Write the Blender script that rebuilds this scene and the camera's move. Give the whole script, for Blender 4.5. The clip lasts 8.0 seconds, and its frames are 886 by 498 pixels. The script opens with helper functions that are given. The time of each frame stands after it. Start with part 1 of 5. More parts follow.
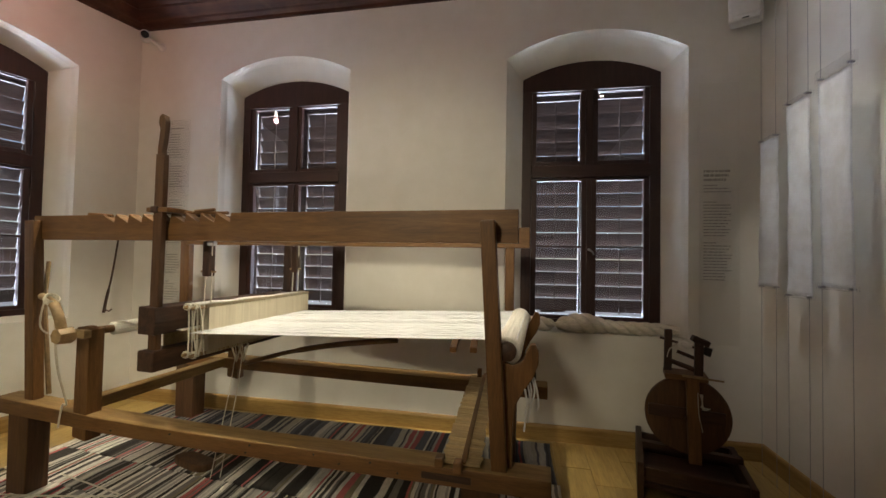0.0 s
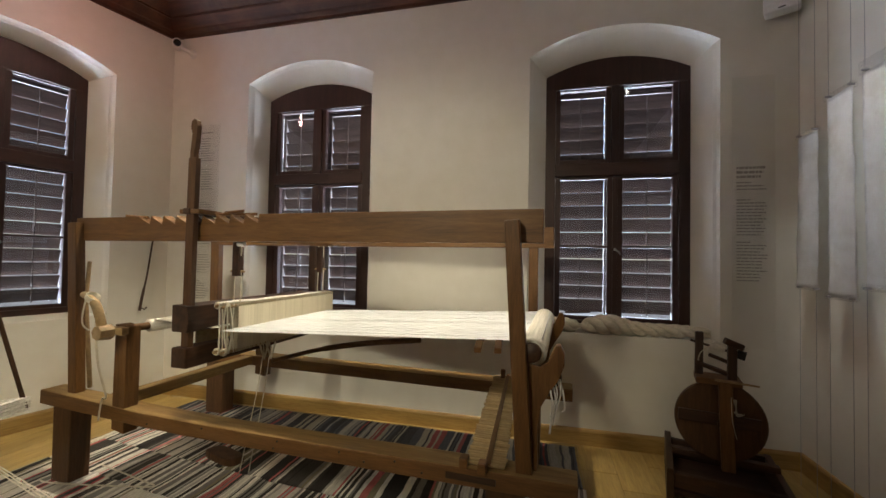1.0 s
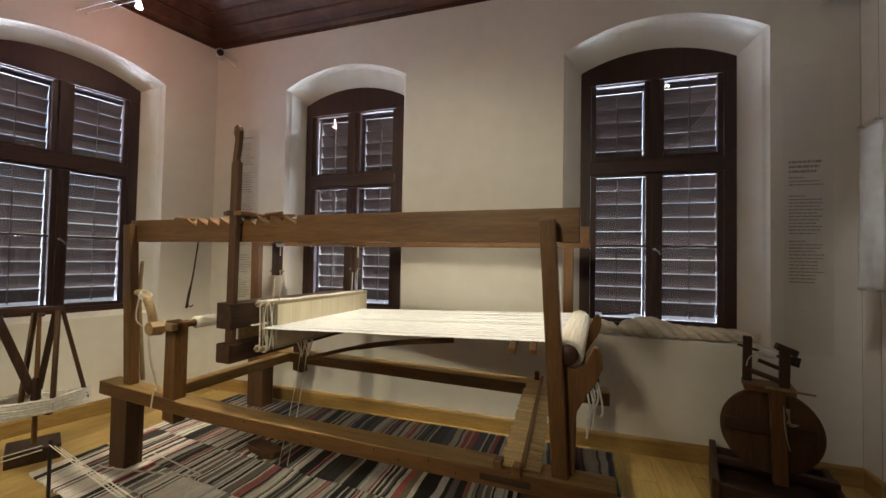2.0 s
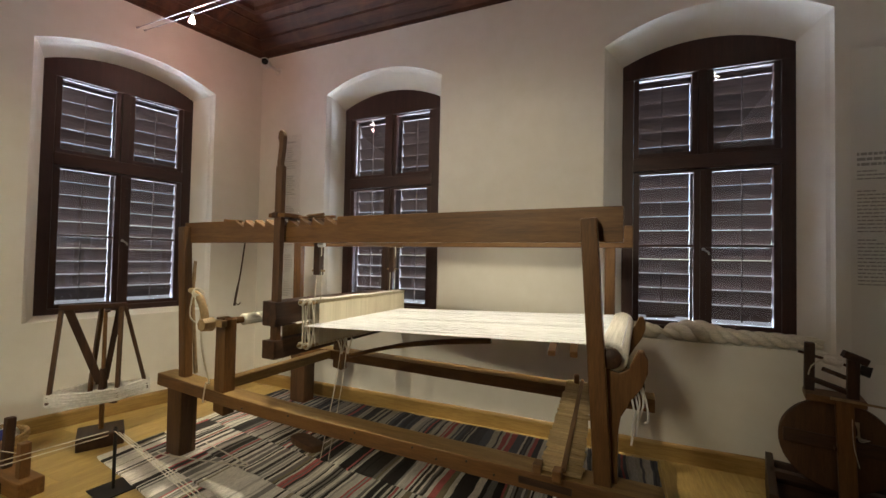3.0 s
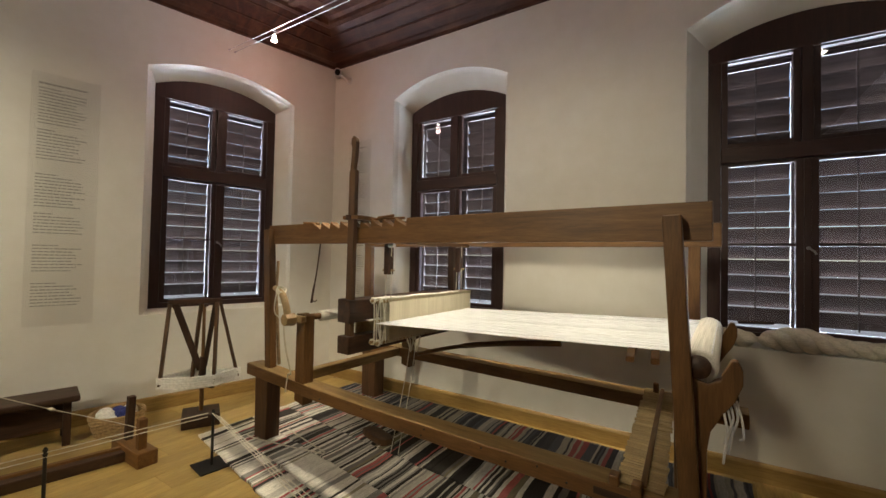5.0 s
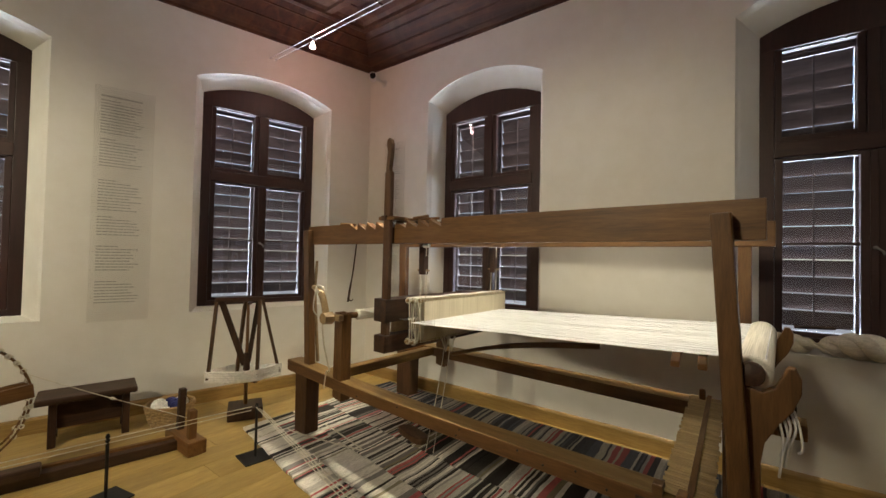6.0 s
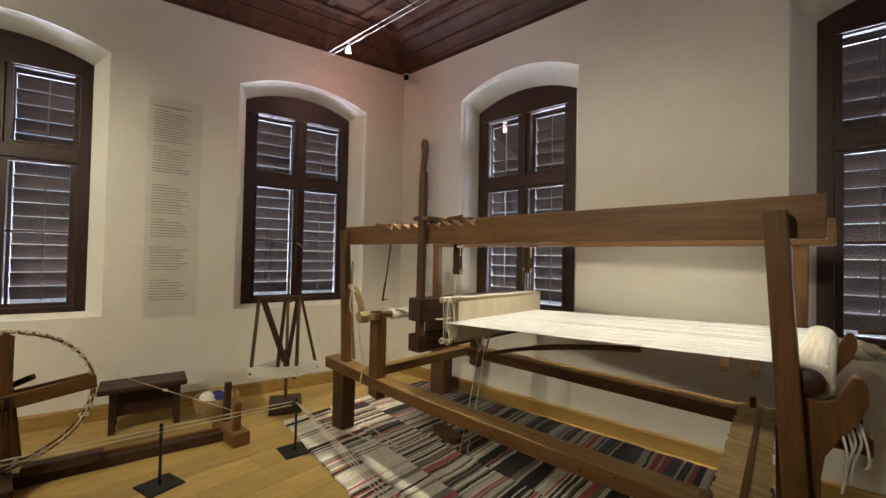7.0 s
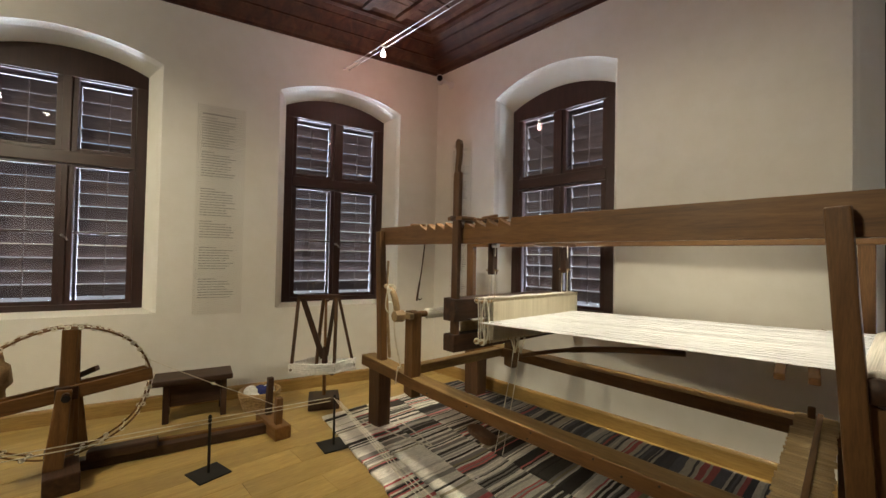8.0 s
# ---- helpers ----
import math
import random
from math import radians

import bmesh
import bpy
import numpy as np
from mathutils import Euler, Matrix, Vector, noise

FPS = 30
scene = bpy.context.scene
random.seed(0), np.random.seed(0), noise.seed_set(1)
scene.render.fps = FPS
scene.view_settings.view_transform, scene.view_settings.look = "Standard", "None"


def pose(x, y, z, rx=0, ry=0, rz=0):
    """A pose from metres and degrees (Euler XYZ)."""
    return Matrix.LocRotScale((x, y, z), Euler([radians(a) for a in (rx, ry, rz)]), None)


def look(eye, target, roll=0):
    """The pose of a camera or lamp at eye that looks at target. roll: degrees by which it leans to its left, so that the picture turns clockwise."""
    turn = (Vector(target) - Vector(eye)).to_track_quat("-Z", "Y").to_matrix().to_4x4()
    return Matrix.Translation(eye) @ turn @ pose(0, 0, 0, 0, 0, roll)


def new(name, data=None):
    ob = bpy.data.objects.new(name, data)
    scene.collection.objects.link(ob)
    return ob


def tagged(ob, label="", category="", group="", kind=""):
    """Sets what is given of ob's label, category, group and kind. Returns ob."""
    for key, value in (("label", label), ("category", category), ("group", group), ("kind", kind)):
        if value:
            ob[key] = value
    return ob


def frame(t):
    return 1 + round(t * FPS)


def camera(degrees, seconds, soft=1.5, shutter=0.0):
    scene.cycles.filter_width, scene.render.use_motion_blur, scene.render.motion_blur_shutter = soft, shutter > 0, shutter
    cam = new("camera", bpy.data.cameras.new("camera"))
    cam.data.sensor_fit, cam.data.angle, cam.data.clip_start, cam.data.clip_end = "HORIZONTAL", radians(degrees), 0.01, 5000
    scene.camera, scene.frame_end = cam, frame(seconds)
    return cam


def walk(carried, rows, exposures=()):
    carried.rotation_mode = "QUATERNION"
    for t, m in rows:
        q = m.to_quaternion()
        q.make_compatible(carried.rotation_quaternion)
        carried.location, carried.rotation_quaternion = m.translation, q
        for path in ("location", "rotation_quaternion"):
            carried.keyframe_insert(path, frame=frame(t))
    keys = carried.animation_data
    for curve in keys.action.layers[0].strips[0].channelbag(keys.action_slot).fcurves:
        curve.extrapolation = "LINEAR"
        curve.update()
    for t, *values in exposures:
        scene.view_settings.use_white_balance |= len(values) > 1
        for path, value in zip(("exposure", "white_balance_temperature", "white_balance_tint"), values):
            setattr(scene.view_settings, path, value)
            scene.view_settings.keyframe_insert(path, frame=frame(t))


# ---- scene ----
cam = camera(95.72, 8.0)
PATH = [
    (0.0, pose(0.0000, 0.0000, 1.3000, 91.560, -1.074, 10.704)),
    (0.5, pose(-0.0058, 0.0004, 1.2992, 91.561, -1.057, 11.968)),
    (1.0, pose(-0.0114, 0.0004, 1.2985, 91.543, -1.072, 13.723)),
    (1.5, pose(-0.0169, 0.0001, 1.2978, 91.517, -1.075, 15.772)),
    (3.0, pose(-0.0325, -0.0024, 1.2962, 91.441, -1.128, 23.152)),
    (3.5, pose(-0.0374, -0.0039, 1.2958, 91.401, -1.118, 25.467)),
    (4.0, pose(-0.0422, -0.0057, 1.2955, 91.383, -1.142, 27.773)),
    (4.5, pose(-0.0468, -0.0078, 1.2952, 91.336, -1.136, 29.946)),
    (6.0, pose(-0.0598, -0.0159, 1.2949, 91.219, -1.163, 36.920)),
    (6.5, pose(-0.0638, -0.0192, 1.2949, 91.175, -1.141, 39.187)),
    (7.0, pose(-0.0677, -0.0228, 1.2950, 91.112, -1.148, 41.528)),
    (7.5, pose(-0.0714, -0.0267, 1.2951, 91.054, -1.116, 43.863)),
    (8.0, pose(-0.0749, -0.0309, 1.2953, 91.005, -1.128, 46.222)),
]
walk(cam, PATH)

# ---------------------------------------------------------------- light
world = bpy.data.worlds.new("sky")
scene.world = world
world.use_nodes = True
wt = world.node_tree
sky = wt.nodes.new("ShaderNodeTexSky")
sky.sky_type = "NISHITA"
sky.sun_disc = False
sky.sun_elevation, sky.sun_rotation = radians(48), radians(200)
wt.links.new(sky.outputs[0], wt.nodes["Background"].inputs[0])
wt.nodes["Background"].inputs[1].default_value = 0.15

sun = new("sun", bpy.data.lights.new("sun", "SUN"))
sun.data.energy, sun.data.angle, sun.data.color = 2.5, radians(0.5), (1.0, 0.95, 0.88)
sun.matrix_world = look((-3, -8, 12), (0, 0, 0))

# low-voltage spots, the first four on the cable track: place, aim, power, cone, blend, size
WARM, WHITE = (1.0, 0.885, 0.635), (1.0, 0.94, 0.84)
SPOTS = [
    ((-3.05, 2.03, 3.07), (-3.3, 2.3, 1.2), 9, 140, 1.0, 0.03, WARM),
    ((-0.5, 2.03, 3.07), (-0.72, 2.14, 0.95), 245, 70, 1.0, 0.03, WARM),
    ((-1.75, 2.03, 3.07), (-2.5, 2.15, 0.0), 215, 70, 1.0, 0.03, WARM),
    ((0.83, 2.03, 3.07), (1.50, 2.45, 1.75), 62, 38, 1.0, 0.03, WHITE),
    # fill lamps added on an unseen second track at the rear
    ((-2.4, -1.8, 3.07), (-3.9, 0.1, 0.75), 325, 84, 1.0, 0.10, WARM),
    ((-3.7, -1.8, 3.07), (-4.15, -0.3, 2.9), 52, 60, 1.0, 0.05, WARM),
    ((-1.5, -1.8, 3.07), (-1.05, 3.0, 0.95), 290, 48, 0.75, 0.30, WARM),
]
for eye, target, power, cone, blend, soft, tint in SPOTS:
    lamp = new("spot_bulb", bpy.data.lights.new("spot_bulb", "SPOT"))
    lamp.data.energy, lamp.data.spot_size, lamp.data.spot_blend = power, radians(cone), blend
    lamp.data.color, lamp.data.shadow_soft_size = tint, soft
    lamp.matrix_world = look(eye, target)
# the dichroic reflectors spill pinkish light backwards
for x, power in ((-3.05, 4.4), (-1.75, 1.3), (-0.5, 1.2)):
    spill = new("spot_spill", bpy.data.lights.new("spot_spill", "POINT"))
    spill.data.energy, spill.data.color, spill.data.shadow_soft_size = power, (1.0, 0.42, 0.36), 0.03
    spill.location = (x, 2.03, 3.03)
# daylight on the shutters of each window: the sky's, and the sunlit ground's that rises through the slats
for x, y, turn in ((-2.0, 3.062, 0), (0.53, 3.062, 0), (-3.70, 2.01, 76.33), (-4.20, -0.06, 76.33)):
    at = pose(x, y, 0, 0, 0, turn)
    for size, place, aim, power in (((1.5, 2.6), (0, 1.1, 1.7), (0, 0, 1.7), 300), ((2.6, 1.6), (0, 2.6, -0.4), (0, 0.3, 2.2), 1000)):
        day = new("daylight", bpy.data.lights.new("daylight", "AREA"))
        day.data.shape, day.data.size, day.data.size_y = "RECTANGLE", *size
        day.data.energy, day.data.color = power, (0.76, 0.85, 1.0)
        day.matrix_world = look(at @ Vector(place), at @ Vector(aim))

# ---------------------------------------------------------------- helpers


def thing(name, label, category, m=None, group="", kind=""):
    ob = new(name)
    ob.empty_display_size = 0.1
    if m is not None:
        ob.matrix_world = m
    return tagged(ob, label, category, group, kind)


def part(name, bm, material, parent=None, label="", smooth=False):
    me = bpy.data.meshes.new(name)
    bmesh.ops.recalc_face_normals(bm, faces=bm.faces)
    if smooth:
        for f in bm.faces:
            f.smooth = True
    bm.to_mesh(me)
    bm.free()
    me.materials.append(material)
    ob = new(name, me)
    if parent is not None:
        ob.parent = parent
    return tagged(ob, label)


def block(x0, x1, y0, y1, z0, z1, bevel=0.004, bm=None, m=None):
    """A box with softened edges, into bm."""
    one = bmesh.new()
    bmesh.ops.create_cube(one, size=1)
    bmesh.ops.transform(one, verts=one.verts, matrix=Matrix.Translation(((x0 + x1) / 2, (y0 + y1) / 2, (z0 + z1) / 2)) @ Matrix.Diagonal((x1 - x0, y1 - y0, z1 - z0, 1)))
    if bevel:
        bmesh.ops.bevel(one, geom=one.edges[:], offset=bevel, segments=2, affect="EDGES", profile=0.6)
    if m is not None:
        bmesh.ops.transform(one, verts=one.verts, matrix=m)
    return merge(bm, one)


def merge(bm, one):
    if bm is None:
        return one
    me = bpy.data.meshes.new("tmp")
    one.to_mesh(me)
    one.free()
    bm.from_mesh(me)
    bpy.data.meshes.remove(me)
    return bm


def bar(p, q, w, h, bevel=0.004, bm=None, up=(0, 0, 1), taper=1.0):
    """A squared timber from p to q: w across, h along up."""
    p, q = Vector(p), Vector(q)
    d = q - p
    z = d.normalized()
    u = Vector(up)
    x = u.cross(z)
    if x.length < 1e-4:
        x = Vector((1, 0, 0)).cross(z)
    x.normalize()
    y = z.cross(x)
    one = bmesh.new()
    bmesh.ops.create_cube(one, size=1)
    for v in one.verts:
        if v.co.z > 0:
            v.co.x *= taper
            v.co.y *= taper
    m = Matrix.Translation((p + q) / 2) @ Matrix((x, y, z)).transposed().to_4x4() @ Matrix.Diagonal((w, h, d.length, 1))
    bmesh.ops.transform(one, verts=one.verts, matrix=m)
    if bevel:
        bmesh.ops.bevel(one, geom=one.edges[:], offset=bevel, segments=2, affect="EDGES", profile=0.6)
    return merge(bm, one)


def tube(points, r, seg=8, bm=None, closed=False):
    """A round rod or cord along points; r is one radius or one for each point."""
    pts = [Vector(p) for p in points]
    n = len(pts)
    rs = r if isinstance(r, (list, tuple)) else [r] * n
    one = bmesh.new()
    rings = []
    ref = None
    for i, p in enumerate(pts):
        a = pts[(i - 1) % n] if closed or i > 0 else p
        b = pts[(i + 1) % n] if closed or i < n - 1 else p
        d = (b - a).normalized()
        if ref is None:
            ref = d.orthogonal().normalized()
        x = (ref - d * ref.dot(d))
        x = x.normalized() if x.length > 1e-5 else d.orthogonal().normalized()
        ref = x
        y = d.cross(x)
        rings.append([one.verts.new(p + (x * math.cos(k * math.tau / seg) + y * math.sin(k * math.tau / seg)) * rs[i]) for k in range(seg)])
    for i in range(n if closed else n - 1):
        a, b = rings[i], rings[(i + 1) % n]
        for k in range(seg):
            one.faces.new((a[k], a[(k + 1) % seg], b[(k + 1) % seg], b[k]))
    if not closed:
        one.faces.new(rings[0][::-1])
        one.faces.new(rings[-1])
    return merge(bm, one)


def arc(points, steps=6):
    """A smooth line through points."""
    pts = [Vector(p) for p in points]
    out = []
    for i in range(len(pts) - 1):
        p0, p1, p2, p3 = pts[max(i - 1, 0)], pts[i], pts[i + 1], pts[min(i + 2, len(pts) - 1)]
        for k in range(steps):
            t = k / steps
            out.append(0.5 * (2 * p1 + (p2 - p0) * t + (2 * p0 - 5 * p1 + 4 * p2 - p3) * t * t + (3 * p1 - p0 - 3 * p2 + p3) * t ** 3))
    return out + [pts[-1]]


def slab(outline, depth, axis="z", bevel=0.003, bm=None):
    """An outline in a plane, given depth along axis from its own plane."""
    one = bmesh.new()
    f = one.faces.new([one.verts.new(p) for p in outline])
    g = bmesh.ops.extrude_face_region(one, geom=[f])
    d = {"x": (depth, 0, 0), "y": (0, depth, 0), "z": (0, 0, depth)}[axis]
    bmesh.ops.translate(one, verts=[v for v in g["geom"] if isinstance(v, bmesh.types.BMVert)], vec=d)
    bmesh.ops.recalc_face_normals(one, faces=one.faces)
    if bevel:
        bmesh.ops.bevel(one, geom=[e for e in one.edges if e.calc_face_angle(0) > 0.5], offset=bevel, segments=2, affect="EDGES", profile=0.6)
    return merge(bm, one)


# ---------------------------------------------------------------- materials


def nodes_of(name, rough=0.6, metal=0.0):
    mat = bpy.data.materials.new(name)
    mat.use_nodes = True
    nt = mat.node_tree
    b = nt.nodes["Principled BSDF"]
    b.inputs["Roughness"].default_value = rough
    b.inputs["Metallic"].default_value = metal
    return mat, nt, b


def add(nt, kind, **inputs):
    n = nt.nodes.new(kind)
    for k, v in inputs.items():
        n.inputs[k.replace("_", " ")].default_value = v
    return n


def ramp(nt, fac, stops):
    r = nt.nodes.new("ShaderNodeValToRGB")
    while len(r.color_ramp.elements) < len(stops):
        r.color_ramp.elements.new(0.5)
    for e, (p, c) in zip(r.color_ramp.elements, stops):
        e.position, e.color = p, (*c, 1)
    nt.links.new(fac, r.inputs[0])
    return r.outputs[0]


def bump(nt, b, height, strength, distance=0.002):
    n = add(nt, "ShaderNodeBump", Strength=strength, Distance=distance)
    nt.links.new(height, n.inputs["Height"])
    nt.links.new(n.outputs[0], b.inputs["Normal"])


def mixc(nt, fac, a, b, blend="MIX"):
    n = nt.nodes.new("ShaderNodeMix")
    n.data_type, n.blend_type = "RGBA", blend
    for sock, v in ((n.inputs[0], fac), (n.inputs[6], a), (n.inputs[7], b)):
        if isinstance(v, (int, float)):
            sock.default_value = v
        elif isinstance(v, tuple):
            sock.default_value = (*v, 1)
        else:
            nt.links.new(v, sock)
    return n.outputs[2]


def wood(name, dark, mid, light, axis="x", grain=9.0, rough=0.5, wear=0.35, relief=0.25):
    """Timber with grain along an axis of its object, mottling, and small knots and scratches."""
    mat, nt, b = nodes_of(name, rough)
    tc = nt.nodes.new("ShaderNodeTexCoord")
    oi = nt.nodes.new("ShaderNodeObjectInfo")
    off = nt.nodes.new("ShaderNodeVectorMath")
    off.operation = "MULTIPLY_ADD"
    nt.links.new(oi.outputs["Random"], off.inputs[0])
    off.inputs[1].default_value = (7, 11, 13)
    nt.links.new(tc.outputs["Object"], off.inputs[2])
    mp = nt.nodes.new("ShaderNodeMapping")
    s = {"x": (0.09, 1, 1), "y": (1, 0.09, 1), "z": (1, 1, 0.09)}[axis]
    mp.inputs["Scale"].default_value = [k * grain for k in s]
    nt.links.new(off.outputs[0], mp.inputs[0])
    n1 = add(nt, "ShaderNodeTexNoise", Scale=3.0, Detail=8.0, Roughness=0.62, Distortion=0.9)
    nt.links.new(mp.outputs[0], n1.inputs["Vector"])
    n2 = add(nt, "ShaderNodeTexNoise", Scale=26.0, Detail=3.0, Roughness=0.6)
    nt.links.new(mp.outputs[0], n2.inputs["Vector"])
    n3 = add(nt, "ShaderNodeTexNoise", Scale=2.6, Detail=4.0, Roughness=0.6)
    nt.links.new(off.outputs[0], n3.inputs["Vector"])
    c = ramp(nt, n1.outputs[0], [(0.28, dark), (0.5, mid), (0.74, light)])
    fine = ramp(nt, n2.outputs[0], [(0.35, (0.62, 0.6, 0.58)), (0.62, (1, 1, 1))])
    c = mixc(nt, 0.55, c, fine, "MULTIPLY")
    worn = ramp(nt, n3.outputs[0], [(0.38, tuple(0.55 + 0.2 * k for k in (1, 0.95, 0.9))), (0.66, (1.12, 1.1, 1.06))])
    c = mixc(nt, wear, c, worn, "MULTIPLY")
    tone = nt.nodes.new("ShaderNodeMapRange")
    tone.inputs["To Min"].default_value, tone.inputs["To Max"].default_value = 0.84, 1.14
    nt.links.new(oi.outputs["Random"], tone.inputs[0])
    hs = nt.nodes.new("ShaderNodeHueSaturation")
    nt.links.new(tone.outputs[0], hs.inputs["Value"])
    nt.links.new(c, hs.inputs["Color"])
    nt.links.new(hs.outputs[0], b.inputs["Base Color"])
    rr = nt.nodes.new("ShaderNodeMapRange")
    rr.inputs["To Min"].default_value, rr.inputs["To Max"].default_value = rough - 0.12, rough + 0.16
    nt.links.new(n3.outputs[0], rr.inputs[0])
    nt.links.new(rr.outputs[0], b.inputs["Roughness"])
    bump(nt, b, n2.outputs[0], relief, 0.0015)
    return mat


def plain(name, colour, rough=0.6, metal=0.0, vary=0.12, scale=18.0, relief=0.15, fine=160.0):
    """A surface of one colour with mottling at two scales and fine relief."""
    mat, nt, b = nodes_of(name, rough, metal)
    tc = nt.nodes.new("ShaderNodeTexCoord")
    n1 = add(nt, "ShaderNodeTexNoise", Scale=scale, Detail=5.0, Roughness=0.6)
    n2 = add(nt, "ShaderNodeTexNoise", Scale=fine, Detail=2.0)
    for n in (n1, n2):
        nt.links.new(tc.outputs["Object"], n.inputs["Vector"])
    lo = tuple(max(0, k * (1 - vary)) for k in colour)
    hi = tuple(min(1, k * (1 + vary)) for k in colour)
    c = ramp(nt, n1.outputs[0], [(0.3, lo), (0.7, hi)])
    nt.links.new(c, b.inputs["Base Color"])
    bump(nt, b, n2.outputs[0], relief, 0.001)
    return mat


def plaster(name, colour):
    mat, nt, b = nodes_of(name, 0.85)
    tc = nt.nodes.new("ShaderNodeTexCoord")
    n1 = add(nt, "ShaderNodeTexNoise", Scale=0.9, Detail=6.0, Roughness=0.55)
    n2 = add(nt, "ShaderNodeTexNoise", Scale=7.0, Detail=5.0, Roughness=0.6)
    n3 = add(nt, "ShaderNodeTexNoise", Scale=120.0, Detail=2.0)
    for n in (n1, n2, n3):
        nt.links.new(tc.outputs["Object"], n.inputs["Vector"])
    c = ramp(nt, n1.outputs[0], [(0.3, tuple(k * 0.95 for k in colour)), (0.7, colour)])
    d = ramp(nt, n2.outputs[0], [(0.3, (0.95, 0.945, 0.93)), (0.65, (1, 1, 1))])
    nt.links.new(mixc(nt, 1.0, c, d, "MULTIPLY"), b.inputs["Base Color"])
    s = nt.nodes.new("ShaderNodeMath")
    s.operation = "MULTIPLY_ADD"
    s.inputs[1].default_value = 0.25
    nt.links.new(n3.outputs[0], s.inputs[0])
    nt.links.new(n2.outputs[0], s.inputs[2])
    bump(nt, b, s.outputs[0], 0.25, 0.006)
    return mat


def glass(name, tint=(0.95, 0.97, 1.0), rough=0.0):
    """Clear thin glass: it lets light through and mirrors at the surface."""
    mat = bpy.data.materials.new(name)
    mat.use_nodes = True
    nt = mat.node_tree
    nt.nodes.remove(nt.nodes["Principled BSDF"])
    t = nt.nodes.new("ShaderNodeBsdfTransparent")
    t.inputs[0].default_value = (*tint, 1)
    g = nt.nodes.new("ShaderNodeBsdfGlossy")
    g.inputs["Roughness"].default_value = rough
    lw = nt.nodes.new("ShaderNodeLayerWeight")
    lw.inputs[0].default_value = 0.5
    pw = nt.nodes.new("ShaderNodeMath")
    pw.operation = "POWER"
    pw.inputs[1].default_value = 5.0
    nt.links.new(lw.outputs["Facing"], pw.inputs[0])
    fr = nt.nodes.new("ShaderNodeMapRange")
    fr.inputs["To Min"].default_value = 0.04
    nt.links.new(pw.outputs[0], fr.inputs[0])
    m = nt.nodes.new("ShaderNodeMixShader")
    nt.links.new(fr.outputs[0], m.inputs[0])
    nt.links.new(t.outputs[0], m.inputs[1])
    nt.links.new(g.outputs[0], m.inputs[2])
    nt.links.new(m.outputs[0], nt.nodes["Material Output"].inputs[0])
    return mat


def weave(name, colour, axis=0, across=420.0, along=90.0, rough=0.9, run=3.0, tone=0.72):
    """Cloth or laid yarn: threads along an axis, with uneven tone."""
    mat, nt, b = nodes_of(name, rough)
    tc = nt.nodes.new("ShaderNodeTexCoord")
    mp = nt.nodes.new("ShaderNodeMapping")
    s = [across] * 3
    s[axis] = run
    mp.inputs["Scale"].default_value = s
    nt.links.new(tc.outputs["Object"], mp.inputs[0])
    n1 = add(nt, "ShaderNodeTexNoise", Scale=1.0, Detail=2.0)
    nt.links.new(mp.outputs[0], n1.inputs["Vector"])
    mp2 = nt.nodes.new("ShaderNodeMapping")
    s2 = [along] * 3
    s2[axis] = run * 0.2
    mp2.inputs["Scale"].default_value = s2
    nt.links.new(tc.outputs["Object"], mp2.inputs[0])
    n2 = add(nt, "ShaderNodeTexNoise", Scale=1.0, Detail=3.0)
    nt.links.new(mp2.outputs[0], n2.inputs["Vector"])
    c1 = ramp(nt, n1.outputs[0], [(0.3, tuple(k * tone for k in colour)), (0.6, colour)])
    c2 = ramp(nt, n2.outputs[0], [(0.3, (0.86, 0.845, 0.82)), (0.6, (1, 1, 1))])
    nt.links.new(mixc(nt, 0.8, c1, c2, "MULTIPLY"), b.inputs["Base Color"])
    bump(nt, b, n1.outputs[0], 0.5, 0.002)
    return mat


M_WALL = plaster("plaster_white", (0.80, 0.785, 0.73))
M_OAK = wood("oak_floor", (0.39, 0.258, 0.080), (0.47, 0.328, 0.108), (0.54, 0.388, 0.145), "y", 5.0, 0.36, 0.3, 0.08)
M_BASE = wood("oak_skirting", (0.33, 0.20, 0.065), (0.42, 0.27, 0.09), (0.48, 0.32, 0.12), "x", 5.0, 0.42, 0.3, 0.08)
LOOM = ((0.100, 0.046, 0.013), (0.165, 0.079, 0.024), (0.222, 0.114, 0.038))
M_LX = wood("loom_wood_x", *LOOM, "x", 9.0, 0.48)
M_LY = wood("loom_wood_y", *LOOM, "y", 9.0, 0.48)
M_LZ = wood("loom_wood_z", *LOOM, "z", 9.0, 0.48)
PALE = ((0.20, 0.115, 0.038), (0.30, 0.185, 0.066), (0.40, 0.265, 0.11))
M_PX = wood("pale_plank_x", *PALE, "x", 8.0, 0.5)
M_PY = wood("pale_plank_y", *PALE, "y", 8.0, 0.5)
# darker loom wood: shade put into feet and beater arm, own tone elsewhere
M_DARK_SHADED = wood("dark_and_shaded_wood", (0.05, 0.022, 0.008), (0.09, 0.041, 0.015), (0.13, 0.066, 0.026), "z", 9.0, 0.55)
DARKW = ((0.022, 0.010, 0.005), (0.05, 0.022, 0.011), (0.085, 0.04, 0.02))
M_DY = wood("dark_wood_y", *DARKW, "y", 9.0, 0.5)
M_DZ = wood("dark_wood_z", *DARKW, "z", 9.0, 0.5)
M_DX = wood("dark_wood_x", *DARKW, "x", 9.0, 0.5)
M_WIN = wood("window_paint", (0.026, 0.010, 0.008), (0.038, 0.014, 0.011), (0.052, 0.019, 0.015), "z", 7.0, 0.44, 0.25, 0.1)
